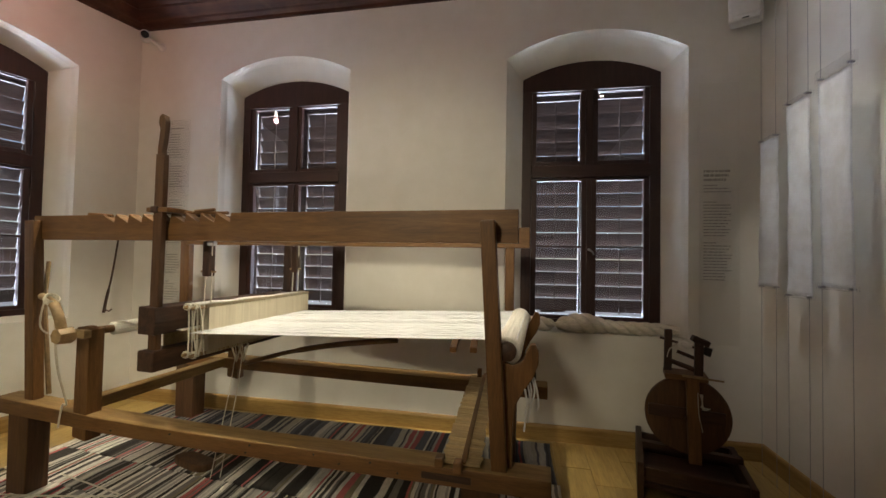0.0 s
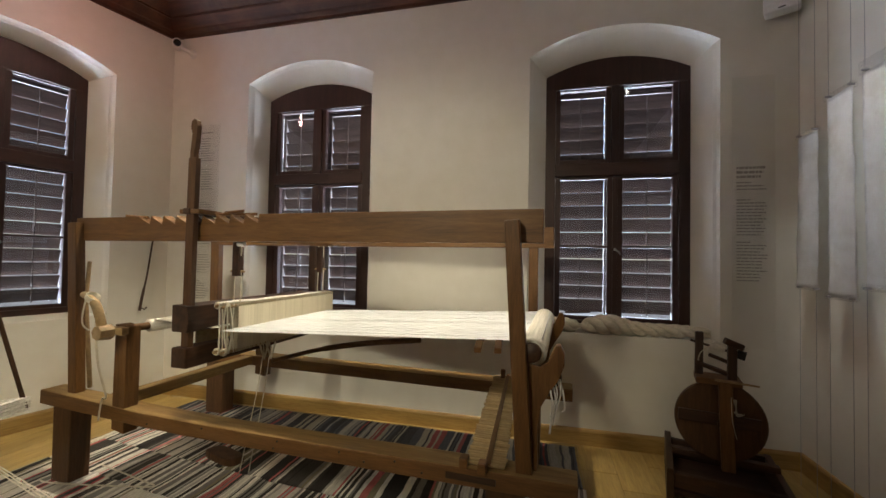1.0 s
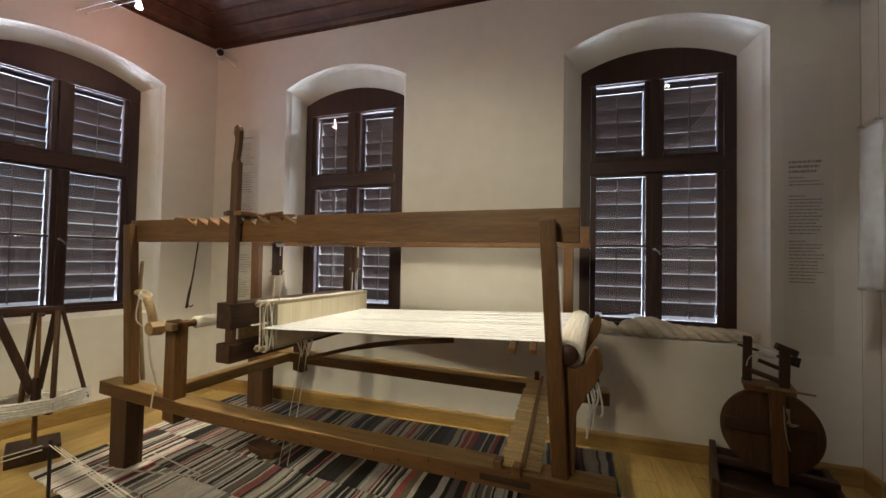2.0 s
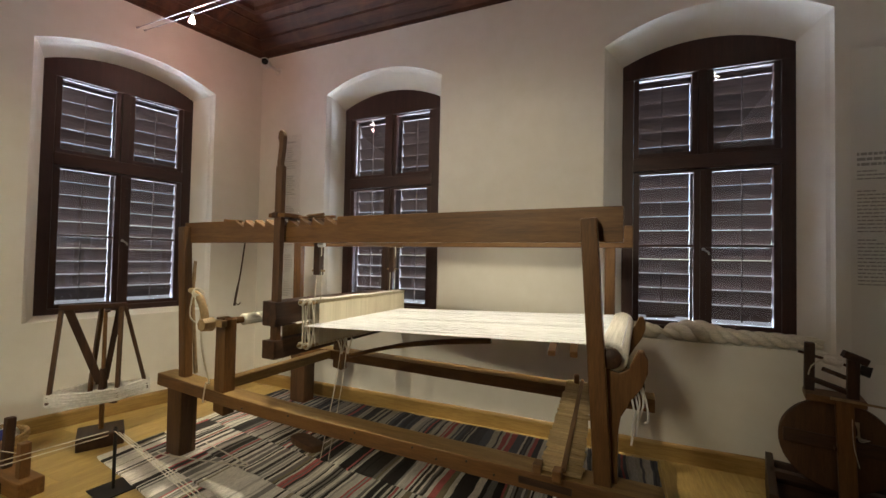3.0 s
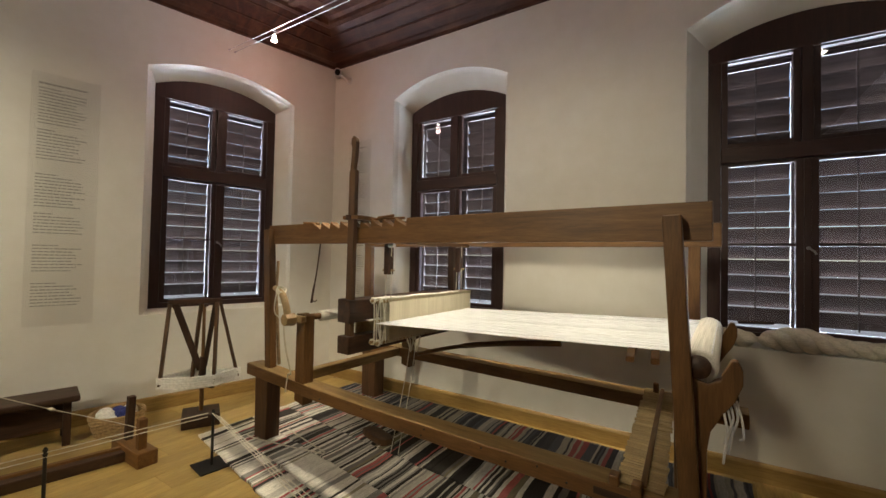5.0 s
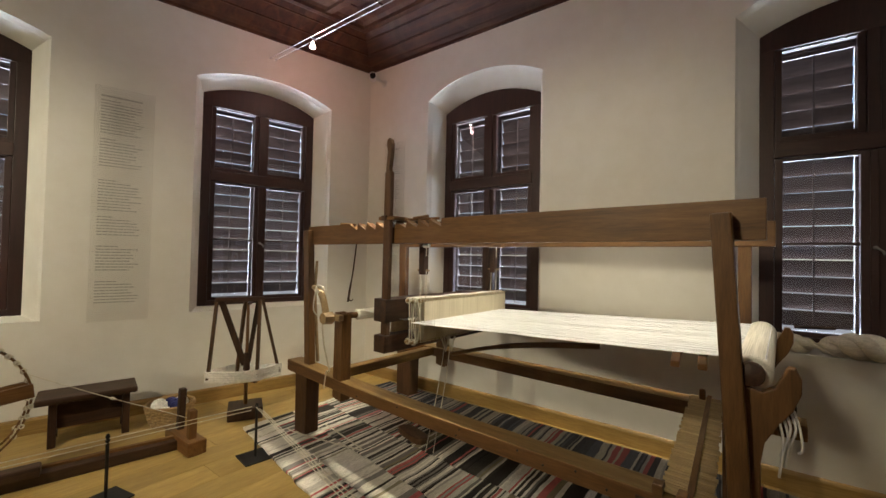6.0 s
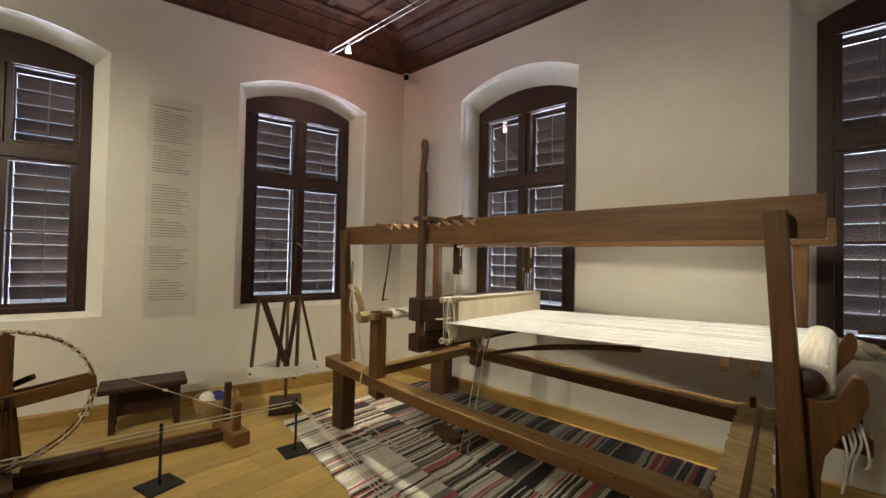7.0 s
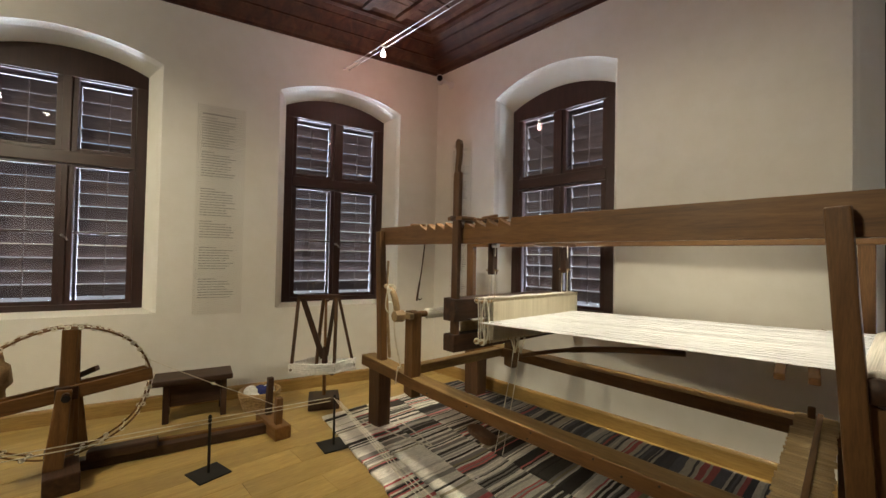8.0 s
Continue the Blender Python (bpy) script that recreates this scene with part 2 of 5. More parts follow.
M_WINX = wood("window_paint_x", (0.026, 0.010, 0.008), (0.038, 0.014, 0.011), (0.052, 0.019, 0.015), "x", 7.0, 0.44, 0.25, 0.1)
M_SHUT = wood("shutter_wood", (0.055, 0.034, 0.027), (0.082, 0.054, 0.044), (0.115, 0.08, 0.067), "x", 6.0, 0.6, 0.3, 0.15)
M_CEIL = wood("ceiling_boards", (0.026, 0.007, 0.004), (0.062, 0.018, 0.008), (0.115, 0.038, 0.016), "x", 4.0, 0.6, 0.9, 0.2)
nt = M_CEIL.node_tree
b = nt.nodes["Principled BSDF"]
old = b.inputs["Base Color"].links[0].from_socket
tc = nt.nodes.new("ShaderNodeTexCoord")
mp = nt.nodes.new("ShaderNodeMapping")
mp.inputs["Scale"].default_value = (1.0, 1.0, 1.0)
nt.links.new(tc.outputs["Object"], mp.inputs[0])
n1 = add(nt, "ShaderNodeTexNoise", Scale=2.1, Detail=7.0, Roughness=0.65, Distortion=1.4)
nt.links.new(mp.outputs[0], n1.inputs["Vector"])
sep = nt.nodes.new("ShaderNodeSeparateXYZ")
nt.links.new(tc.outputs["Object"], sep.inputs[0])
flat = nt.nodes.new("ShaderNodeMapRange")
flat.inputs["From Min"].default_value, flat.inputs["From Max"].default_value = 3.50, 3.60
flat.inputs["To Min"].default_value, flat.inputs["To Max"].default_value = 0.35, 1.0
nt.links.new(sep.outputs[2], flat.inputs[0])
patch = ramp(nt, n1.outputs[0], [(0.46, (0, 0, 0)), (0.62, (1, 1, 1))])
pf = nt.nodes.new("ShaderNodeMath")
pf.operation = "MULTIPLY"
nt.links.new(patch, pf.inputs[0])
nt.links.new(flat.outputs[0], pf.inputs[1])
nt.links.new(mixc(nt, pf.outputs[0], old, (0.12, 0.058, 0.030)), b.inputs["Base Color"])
M_WARP = weave("white_warp", (0.83, 0.86, 0.90), 0, 420.0, 190.0, 0.85, 0.35, 0.80)
M_CLOTH = weave("white_cloth", (0.78, 0.76, 0.70), 1, 300.0, 40.0)
M_HEDDLE = weave("heddle_thread", (0.66, 0.60, 0.46), 2, 380.0, 60.0, 0.9, 2.0, 0.86)
M_CORD = plain("white_cord", (0.66, 0.62, 0.52), 0.9, 0, 0.15, 40)
M_HANK = weave("wool_hank", (0.76, 0.71, 0.60), 0, 260.0, 60.0)
M_LINEN = weave("white_linen", (0.84, 0.85, 0.86), 2, 420.0, 9.0, 0.9, 60.0, 0.93)
M_GLASS = glass("window_glass")
M_ACRYL = glass("acrylic", (0.99, 0.99, 0.988), 0.12)
M_INK = plain("grey_print", (0.34, 0.33, 0.30), 0.8, 0, 0.05)
M_BLACK = plain("black_steel", (0.014, 0.014, 0.015), 0.5, 0.2, 0.2, 30)
M_STEEL = plain("steel", (0.42, 0.42, 0.43), 0.35, 1.0, 0.05)
M_PLAST = plain("white_plastic", (0.70, 0.70, 0.69), 0.45, 0, 0.04)
M_DARKP = plain("dark_lens", (0.012, 0.012, 0.014), 0.15, 0, 0.1)
M_HORN = plain("worn_branch", (0.32, 0.22, 0.11), 0.55, 0, 0.3, 25, 0.4)
M_REED = wood("reed_slat", (0.36, 0.25, 0.115), (0.48, 0.35, 0.18), (0.58, 0.45, 0.25), "x", 20.0, 0.6)
M_STONE = plain("exterior_ground", (0.32, 0.30, 0.27), 0.9, 0, 0.25, 0.6)
M_BLUE = plain("blue_yarn", (0.035, 0.045, 0.20), 0.9, 0, 0.25, 60, 0.5)
M_WHITEY = plain("white_yarn", (0.84, 0.83, 0.79), 0.9, 0, 0.15, 60, 0.5)
M_WICKER = plain("wicker", (0.36, 0.24, 0.11), 0.7, 0, 0.3, 70, 0.6)
bulb = bpy.data.materials.new("lit_bulb")
bulb.use_nodes = True
bulb.node_tree.nodes["Principled BSDF"].inputs["Emission Color"].default_value = (1.0, 0.86, 0.66, 1)
bulb.node_tree.nodes["Principled BSDF"].inputs["Emission Strength"].default_value = 40.0

# ---------------------------------------------------------------- the room
NY = 3.062                      # north wall, inner face
EX = 1.62                       # east wall, inner face
SY = -3.2                       # south wall, behind
ROOM_H = 3.35                   # underside of the ceiling's cornice
CORNER = Vector((-3.44, 3.062, 0))
W_TURN = 76.33                  # the west wall's run, turned from x
M_NORTH = pose(0, NY, 0)
M_WEST = pose(CORNER.x, CORNER.y, 0, 0, 0, W_TURN)
IN_HALF = 0.515
IN_SPRING, IN_CROWN = 2.762, 2.885
IN_SILL, OUT_SILL = 0.81, 0.785
RECESS, THICK = 0.20, 0.48
ARCN = 14


def opening(cx, half, sill, spring, crown, y):
    """An arched opening's outline from its lower left corner round to its lower right."""
    pts = [Vector((cx - half, y, sill))]
    rise = crown - spring
    rad = (half * half + rise * rise) / (2 * rise)
    a = math.asin(half / rad)
    for k in range(ARCN + 1):
        t = -a + 2 * a * k / ARCN
        pts.append(Vector((cx + rad * math.sin(t), y, crown - rad + rad * math.cos(t))))
    pts.append(Vector((cx + half, y, sill)))
    return pts


def arched_wall(name, x0, x1, windows, height, m, label):
    """windows: centre of the casement, then the recess's mouth: its middle, half width, spring and crown."""
    bm = bmesh.new()

    def face(*pts):
        bm.faces.new([bm.verts.new(p) for p in pts])

    mouths = [(mid, half, OUT_SILL, spring, crown) for c, mid, half, spring, crown in windows]
    backs = [(c, IN_HALF, IN_SILL, IN_SPRING, IN_CROWN) for c, *rest in windows]
    for y, holes in ((0.0, mouths), (THICK, backs)):
        at = x0
        for c, half, sill, spring, crown in sorted(holes):
            face((at, y, 0), (c - half, y, 0), (c - half, y, height), (at, y, height))
            face((c - half, y, 0), (c + half, y, 0), (c + half, y, sill), (c - half, y, sill))
            o = opening(c, half, sill, spring, crown, y)[1:-1]
            for a, b in zip(o, o[1:]):
                face(a, b, (b.x, y, height), (a.x, y, height))
            at = c + half
        face((at, y, 0), (x1, y, 0), (x1, y, height), (at, y, height))
    for (mid, half, sill, spring, crown), back in zip(mouths, backs):
        # a crisp arris on the wall, then a narrow rounded lip, then the splayed reveal
        lips = [opening(mid, half - d, sill, spring - d * 0.6, crown - d, y) for d, y in ((0, 0), (0.004, 0.010), (0.013, 0.026), (0.028, 0.044))]
        rings = lips + [opening(*back, RECESS), opening(*back, THICK)]
        for p, q in zip(rings, rings[1:]):
            for i in range(len(p)):
                j = (i + 1) % len(p)
                face(p[i], p[j], q[j], q[i])
    for x in (x0, x1):
        face((x, 0, 0), (x, THICK, 0), (x, THICK, height), (x, 0, height))
    face((x0, 0, height), (x1, 0, height), (x1, THICK, height), (x0, THICK, height))
    bmesh.ops.remove_doubles(bm, verts=bm.verts, dist=0.0005)
    ob = part(name, bm, M_WALL)
    ob.matrix_world = m
    return tagged(ob, label, "wall", kind="structure")


N_WINDOWS, W_WINDOWS = (-2.0, 0.53), (-1.085, -3.215)
TOP = 3.9
arched_wall("wall_north", -3.44, EX, ((-2.0, -1.990, 0.604, 2.855, 3.012), (0.53, 0.525, 0.634, 2.845, 3.02)), TOP, M_NORTH, "white plastered wall with two deep arched window recesses")
arched_wall("wall_west", -7.0, 0.0, ((-1.085, -1.07, 0.612, 2.825, 2.962), (-3.215, -3.195, 0.612, 2.825, 2.962)), TOP, M_WEST, "white plastered wall with deep arched window recesses")
ob = part("wall_corner", block(-3.44 - 0.7, -3.44, NY, NY + THICK, 0, TOP, 0), M_WALL)
tagged(ob, "white plastered masonry behind the room's corner", "wall", kind="structure")
ob = part("wall_east", block(EX, EX + 0.3, SY - 0.3, NY + THICK, 0, TOP, 0), M_WALL)
tagged(ob, "white plastered wall with hanging linen textiles", "wall", kind="structure")
ob = part("wall_south", block(-5.6, EX, SY - 0.3, SY, 0, TOP, 0), M_WALL)
tagged(ob, "plain white plastered wall closing the room", "wall", kind="structure")

# outside: ground that reaches the distance
bm = bmesh.new()
bmesh.ops.create_grid(bm, x_segments=8, y_segments=8, size=400)
ob = part("ground", bm, M_STONE)
ob.location.z = -3.6
tagged(ob, "pale dusty ground outside the shuttered windows", "ground", kind="structure")

# floor slab under the boards
bm = slab([(-3.75, NY + 0.3, -0.2), (EX + 0.25, NY + 0.3, -0.2), (EX + 0.25, SY - 0.25, -0.2), (-5.35, SY - 0.25, -0.2)], 0.178, "z", 0)
floor = part("floor", bm, M_OAK)
tagged(floor, "honey-coloured oak plank floor", "floor", kind="structure")

# skirting boards
def skirting(name, length, m):
    bm = bmesh.new()
    prof = [(0, 0), (-0.018, 0), (-0.018, 0.095), (-0.013, 0.108), (-0.006, 0.115), (0, 0.115)]
    a = [bm.verts.new((0, y, z)) for y, z in prof]
    b = [bm.verts.new((length, y, z)) for y, z in prof]
    for i in range(len(prof)):
        j = (i + 1) % len(prof)
        bm.faces.new((a[i], a[j], b[j], b[i]))
    bm.faces.new(a)
    bm.faces.new(b[::-1])
    ob = part(name, bm, M_BASE)
    ob.matrix_world = m
    return tagged(ob, "oak skirting board along the plastered wall", "baseboard", kind="structure")


skirting("baseboard_north", EX + 3.44, pose(-3.44, NY - 0.002, 0))
skirting("baseboard_west", 6.6, M_WEST @ pose(-6.6, -0.002, 0))
skirting("baseboard_east", NY - SY, pose(EX - 0.002, NY, 0, 0, 0, -90))


# ceiling: a sloping painted cornice, a moulding, then boarded panels
def ceiling():
    bm = bmesh.new()
    u = Vector((math.cos(radians(W_TURN)), math.sin(radians(W_TURN)), 0))
    n = Vector((u.y, -u.x, 0))
    prof = [(-0.05, ROOM_H), (0.02, ROOM_H), (0.02, ROOM_H + 0.025), (0.05, ROOM_H + 0.045), (0.07, ROOM_H + 0.05),
            (0.34, ROOM_H + 0.22), (0.36, ROOM_H + 0.215), (0.40, ROOM_H + 0.215), (0.40, ROOM_H + 0.25), (0.44, ROOM_H + 0.265)]
    def ring(d, z):
        # inner corner by the north and west walls, offset d from both
        k = (NY - d - CORNER.y - n.y * d) / u.y
        nw = CORNER + n * d + u * k
        k2 = (SY + d - CORNER.y - n.y * d) / u.y
        sw = CORNER + n * d + u * k2
        return [Vector((p[0], p[1], z)) for p in ((nw.x, nw.y), (EX - d, NY - d), (EX - d, SY + d), (sw.x, sw.y))]
    last = None
    for d, z in prof:
        r = [bm.verts.new(p) for p in ring(d, z)]
        if last:
            for i in range(4):
                bm.faces.new((last[i], last[(i + 1) % 4], r[(i + 1) % 4], r[i]))
        last = r
    bm.faces.new(last)
    zc = ROOM_H + 0.265
    # fillets that divide the flat of the ceiling into panels, with a second inner frame
    for y in (2.3, 1.98, 1.1, 0.2, -0.8, -1.8):
        bm = block(-3.4, EX - 0.45, y - 0.03, y + 0.03, zc - 0.03, zc + 0.01, 0.006, bm)
    for x in (-2.75, -2.45, -1.5, -0.4, 0.7):
        bm = block(x - 0.025, x + 0.025, SY + 0.5, 2.55, zc - 0.022, zc + 0.01, 0.006, bm)
    # thin double beads along the slope and round the flat
    for d, z in ((0.16, ROOM_H + 0.108), (0.28, ROOM_H + 0.184), (0.62, zc), (0.70, zc)):
        r = ring(d, z)
        for a, b in ((r[0], r[1]), (r[3], r[0])):
            bm = bar(a, b, 0.018, 0.014, 0.003, bm)
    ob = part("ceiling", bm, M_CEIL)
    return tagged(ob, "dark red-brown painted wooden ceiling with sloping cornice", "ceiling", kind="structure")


ceiling()
ob = part("roof_slab", block(-6.5, EX + 0.4, SY - 0.4, NY + 0.6, TOP, TOP + 0.2, 0), M_WALL)
tagged(ob, "plain slab that closes the room above the ceiling", "ceiling", kind="structure")


# ---------------------------------------------------------------- windows
def frame_ring(x0, x1, z0, z1, left, right, bottom, top, y0, y1, bm=None, bevel=0.004):
    """Four rails round a pane; no two share a plane."""
    bm = block(x0, x0 + left, y0, y1, z0, z1, bevel, bm)
    bm = block(x1 - right, x1, y0, y1, z0, z1, bevel, bm)
    bm = block(x0 + left - 0.002, x1 - right + 0.002, y0 + 0.002, y1 - 0.002, z0, z0 + bottom, bevel, bm)
    return block(x0 + left - 0.002, x1 - right + 0.002, y0 + 0.002, y1 - 0.002, z1 - top, z1, bevel, bm)


def shutter_leaf(win, x0, x1, z0, z1):
    """Louvred shutter: stiles, rails, overlapping slats that fall outwards, and a tilt rod, as one leaf."""
    y = 0.155
    leaf = part("shutter", frame_ring(x0, x1, z0, z1, 0.03, 0.03, 0.035, 0.03, y - 0.018, y + 0.018), M_SHUT, win, "weathered grey-brown louvred shutter, closed")
    n = max(1, round((z1 - z0 - 0.06) / 0.105))
    low = 0.060 if z0 < 1.5 else 0.035      # the lower leaves let light in over their bottom rail
    pitch = (z1 - z0 - low - 0.03) / n
    me = None
    for i in range(n):
        z = z0 + low + (i + 0.5) * pitch
        m = pose((x0 + x1) / 2 + random.uniform(-0.002, 0.002), y, z, 22 + random.uniform(-2.0, 3.5), random.uniform(-0.35, 0.35), random.uniform(-0.5, 0.5))
        if me is None:
            h = pitch * (0.498 if z0 < 1.5 else 0.482)
            half = (x1 - x0) / 2 - 0.03
            s = part("slat", block(-half + 0.003, half - 0.0045, -0.0045, 0.0045, -h, h, 0.003), M_SHUT, leaf)
            me = s.data
        else:
            s = new("slat", me)
            s.parent = leaf
        s.matrix_local = m
    part("tilt_rod", block((x0 + x1) / 2 - 0.005, (x0 + x1) / 2 + 0.005, y - 0.07, y - 0.06, z0 + 0.06, z1 - 0.05, 0.002), M_SHUT, leaf)
    return leaf


def window(name, cx, m):
    """Arched casement in the recess: two sashes, two fanlights, shutters behind."""
    win = thing(name, "dark brown arched wooden casement window with closed louvred shutters", "window", m @ pose(cx, RECESS, 0), kind="structure")
    zb, zt = IN_SILL, 2.655
    # frame: stiles, sill and the arched head cut to the opening
    bm = block(-IN_HALF, -IN_HALF + 0.075, 0.0, 0.09, zb, IN_SPRING, 0.005)
    bm = block(IN_HALF - 0.075, IN_HALF, 0.0, 0.09, zb, IN_SPRING, 0.005, bm)
    bm = block(-IN_HALF + 0.07, IN_HALF - 0.07, 0.003, 0.088, zb, zb + 0.045, 0.005, bm)
    o = opening(0, IN_HALF - 0.001, zt, IN_SPRING, IN_CROWN - 0.001, -0.004)
    bm = slab([(p.x, p.y, p.z) for p in o], 0.09, "y", 0.006, bm)
    part("window_frame", bm, M_WIN, win)
    part("transom", block(-IN_HALF + 0.072, IN_HALF - 0.072, -0.012, 0.085, 1.965, 2.065, 0.008), M_WINX, win)
    part("mullion", block(-0.028, 0.028, -0.002, 0.08, 2.06, zt + 0.004, 0.004), M_WIN, win)
    for sgn in (-1, 1):
        xa, xb = sorted((sgn * 0.03, sgn * (IN_HALF - 0.077)))
        fan = part("fanlight", frame_ring(xa, xb, 2.067, zt + 0.002, 0.035, 0.035, 0.03, 0.012, 0.012, 0.052), M_WIN, win)
        pane = part("pane", block(xa + 0.03, xb - 0.03, 0.030, 0.034, 2.09, zt - 0.008, 0), M_GLASS, fan)
        pane.visible_shadow = False
        xa, xb = sorted((sgn * 0.003, sgn * (IN_HALF - 0.077)))
        inner, outer = 0.052, 0.04
        l, r = (inner, outer) if sgn > 0 else (outer, inner)
        sash = part("sash", frame_ring(xa, xb, zb + 0.047, 1.963, l, r, 0.03, 0.022, 0.006, 0.05), M_WIN, win)
        part("glazing_bar", block(xa + l - 0.001, xb - r + 0.001, 0.012, 0.044, 1.412, 1.432, 0.004), M_WINX, sash)
        for z0, z1 in ((zb + 0.07, 1.414), (1.43, 1.945)):
            pane = part("pane", block(xa + l - 0.006, xb - r + 0.006, 0.028, 0.032, z0, z1, 0), M_GLASS, sash)
            pane.visible_shadow = False
        shutter_leaf(win, *sorted((sgn * 0.027, sgn * (IN_HALF - 0.05))), 2.03, 2.66)
        shutter_leaf(win, *sorted((sgn * 0.027, sgn * (IN_HALF - 0.05))), zb + 0.03, 2.0)
    # the meeting stile's cover strip and the turning catch
    part("cover_strip", block(-0.018, 0.018, -0.008, 0.006, zb + 0.06, 1.955, 0.004), M_WIN, win)
    bm = tube([(0, -0.012, 1.40), (0, -0.03, 1.40)], 0.010, 10)
    bm = tube([(0, -0.026, 1.40), (0.028, -0.03, 1.378), (0.034, -0.03, 1.36)], 0.006, 8, bm)
    part("catch", bm, M_STEEL, win, "small metal turning catch")
    # shutters close against a bar outside
    part("shutter_post", block(-0.03, 0.03, 0.135, 0.175, zb + 0.01, 2.7, 0.003), M_SHUT, win)
    part("shutter_rail", block(-IN_HALF + 0.01, IN_HALF - 0.01, 0.136, 0.174, 1.998, 2.032, 0.003), M_SHUT, win)
    part("shutter_head", block(-IN_HALF + 0.01, IN_HALF - 0.01, 0.137, 0.173, 2.662, IN_CROWN - 0.01, 0.003), M_SHUT, win)
    return win


window("window_1", N_WINDOWS[0], M_NORTH)
window("window_2", N_WINDOWS[1], M_NORTH)
window("window_3", W_WINDOWS[0], M_WEST)
window("window_4", W_WINDOWS[1], M_WEST)


# ---------------------------------------------------------------- the loom
M_LOOM = pose(0.13, 1.555, 0, 0, 0, -3.2)
loom = thing("handloom", "large old brown wooden treadle loom with white warp", "loom", M_LOOM)
D = 1.07                        # front of the back rail
RT, RB = 0.51, 0.432            # rail top and underside


def lead(name, bm, mat, label="", smooth=False, parent=None):
    return part(name, bm, mat, parent or loom, label, smooth)


def worn_lit_top(ob, mat):
    """Paler rubbed wood on the upper faces, with light from above put in the colour."""
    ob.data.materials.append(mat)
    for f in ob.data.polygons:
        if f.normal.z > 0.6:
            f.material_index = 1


# rails on their four feet
SAG = ((-2.935, 0.0), (-2.5, 0.018), (-2.2, 0.034), (-1.65, 0.040), (-0.9, 0.031), (-0.3, 0.024), (0.0, 0.022))


def sag(x):
    for (a, p), (b, q) in zip(SAG, SAG[1:]):
        if x <= b:
            return p + (q - p) * max(0, x - a) / (b - a)
    return q


bm = block(-2.935, 0.0, -0.006, 0.115, RB, RT, 0.007)
for x in [-2.85 + 0.095 * k for k in range(30)]:
    bmesh.ops.bisect_plane(bm, geom=bm.verts[:] + bm.edges[:] + bm.faces[:], plane_co=(x, 0, 0), plane_no=(1, 0, 0))
for v in bm.verts:
    top = v.co.z > (RB + RT) / 2
    v.co.z += 0.0022 * noise.noise((v.co.x * 4, v.co.y * 9, 1)) - sag(v.co.x) * (1.0 if top else 0.8)
    v.co.y += 0.002 * noise.noise((v.co.x * 5, 3, v.co.z * 8))
worn_lit_top(lead("front_rail", bm, M_LX), M_PX)
worn_lit_top(lead("back_rail", block(-2.93, 0.0, D, D + 0.14, RB, RT, 0.007), M_LX), M_PX)
# the feet's shade under the rails is put into their darker wood
for x0, x1, y0, y1 in ((-2.83, -2.69, 0.005, 0.112), (-0.34, -0.2, 0.01, 0.11), (-2.88, -2.72, D + 0.005, D + 0.13), (-0.34, -0.2, D + 0.005, D + 0.13)):
    cx, cy = (x0 + x1) / 2, (y0 + y1) / 2
    bm = block(x0, x1, y0, y1, 0.002, RB + 0.004, 0.006)
    for v in bm.verts:
        if v.co.z > 0.2:
            v.co.x = cx + (v.co.x - cx) * 1.06
    lead("foot", bm, M_DARK_SHADED)
lead("cross_rail", block(-2.50, -2.42, 0.112, D + 0.003, RB + 0.01, RT - 0.004, 0.006), M_PY, "paler wooden cross rail")
# uprights: they lean a little
bm = bar((-2.73, 0.055, RT - 0.01), (-2.775, 0.045, 1.475), 0.07, 0.05, 0.006, None, (0, 1, 0))
lead("upright", bm, M_LZ)
bm = bar((-0.195, 0.045, RT - 0.06), (-0.254, 0.02, 1.46), 0.062, 0.055, 0.006, None, (0, 1, 0), 0.95)
lead("upright", bm, M_LZ)
bm = bar((-2.865, D + 0.06, RT - 0.01), (-2.865, D + 0.05, 1.47), 0.085, 0.05, 0.006, None, (0, 1, 0))
lead("upright", bm, M_LZ)
bm = bar((-0.25, D + 0.06, RT - 0.01), (-0.25, D + 0.05, 1.47), 0.06, 0.05, 0.006, None, (0, 1, 0))
lead("upright", bm, M_LZ)

# top beams; the front one is notched where the beater hangs
TB, TT = 1.372, 1.508
outline = [(-2.80, 0.06, TB), (-0.137, 0.06, TB), (-0.137, 0.06, TT), (-1.50, 0.06, TT)]
x = -1.50
while x > -2.24:
    outline += [(x - 0.005, 0.06, TT - 0.044), (x - 0.068, 0.06, TT - 0.012), (x - 0.084, 0.06, TT + 0.002)]
    x -= 0.09
outline += [(-2.30, 0.06, TT - 0.004), (-2.80, 0.06, TT - 0.004)]
lead("top_beam", slab(outline, 0.055, "y", 0.003), M_LX)
lead("top_beam", block(-2.85, -0.122, D + 0.02, D + 0.08, 1.386, 1.52, 0.006), M_LX)

# posts that carry the cloth beam, through the rails
for y0, x0, zt in ((0.0, -2.365, 0.92), (D + 0.03, -2.42, 0.93)):
    bm = slab([(x0, y0, RB - 0.07), (x0 + 0.09, y0, RB - 0.085), (x0 + 0.09, y0, zt - 0.012), (x0 + 0.078, y0, zt), (x0 + 0.052, y0, zt - 0.004),
               (x0 + 0.05, y0, zt - 0.06), (x0 + 0.036, y0, zt - 0.062), (x0 + 0.034, y0, zt - 0.002), (x0 + 0.006, y0, zt)], 0.075, "y", 0.003)
    lead("cloth_beam_post", bm, M_LZ)
cloth = tube([(-2.325, -0.05, 0.892), (-2.325, D + 0.12, 0.892)], 0.021, 16)
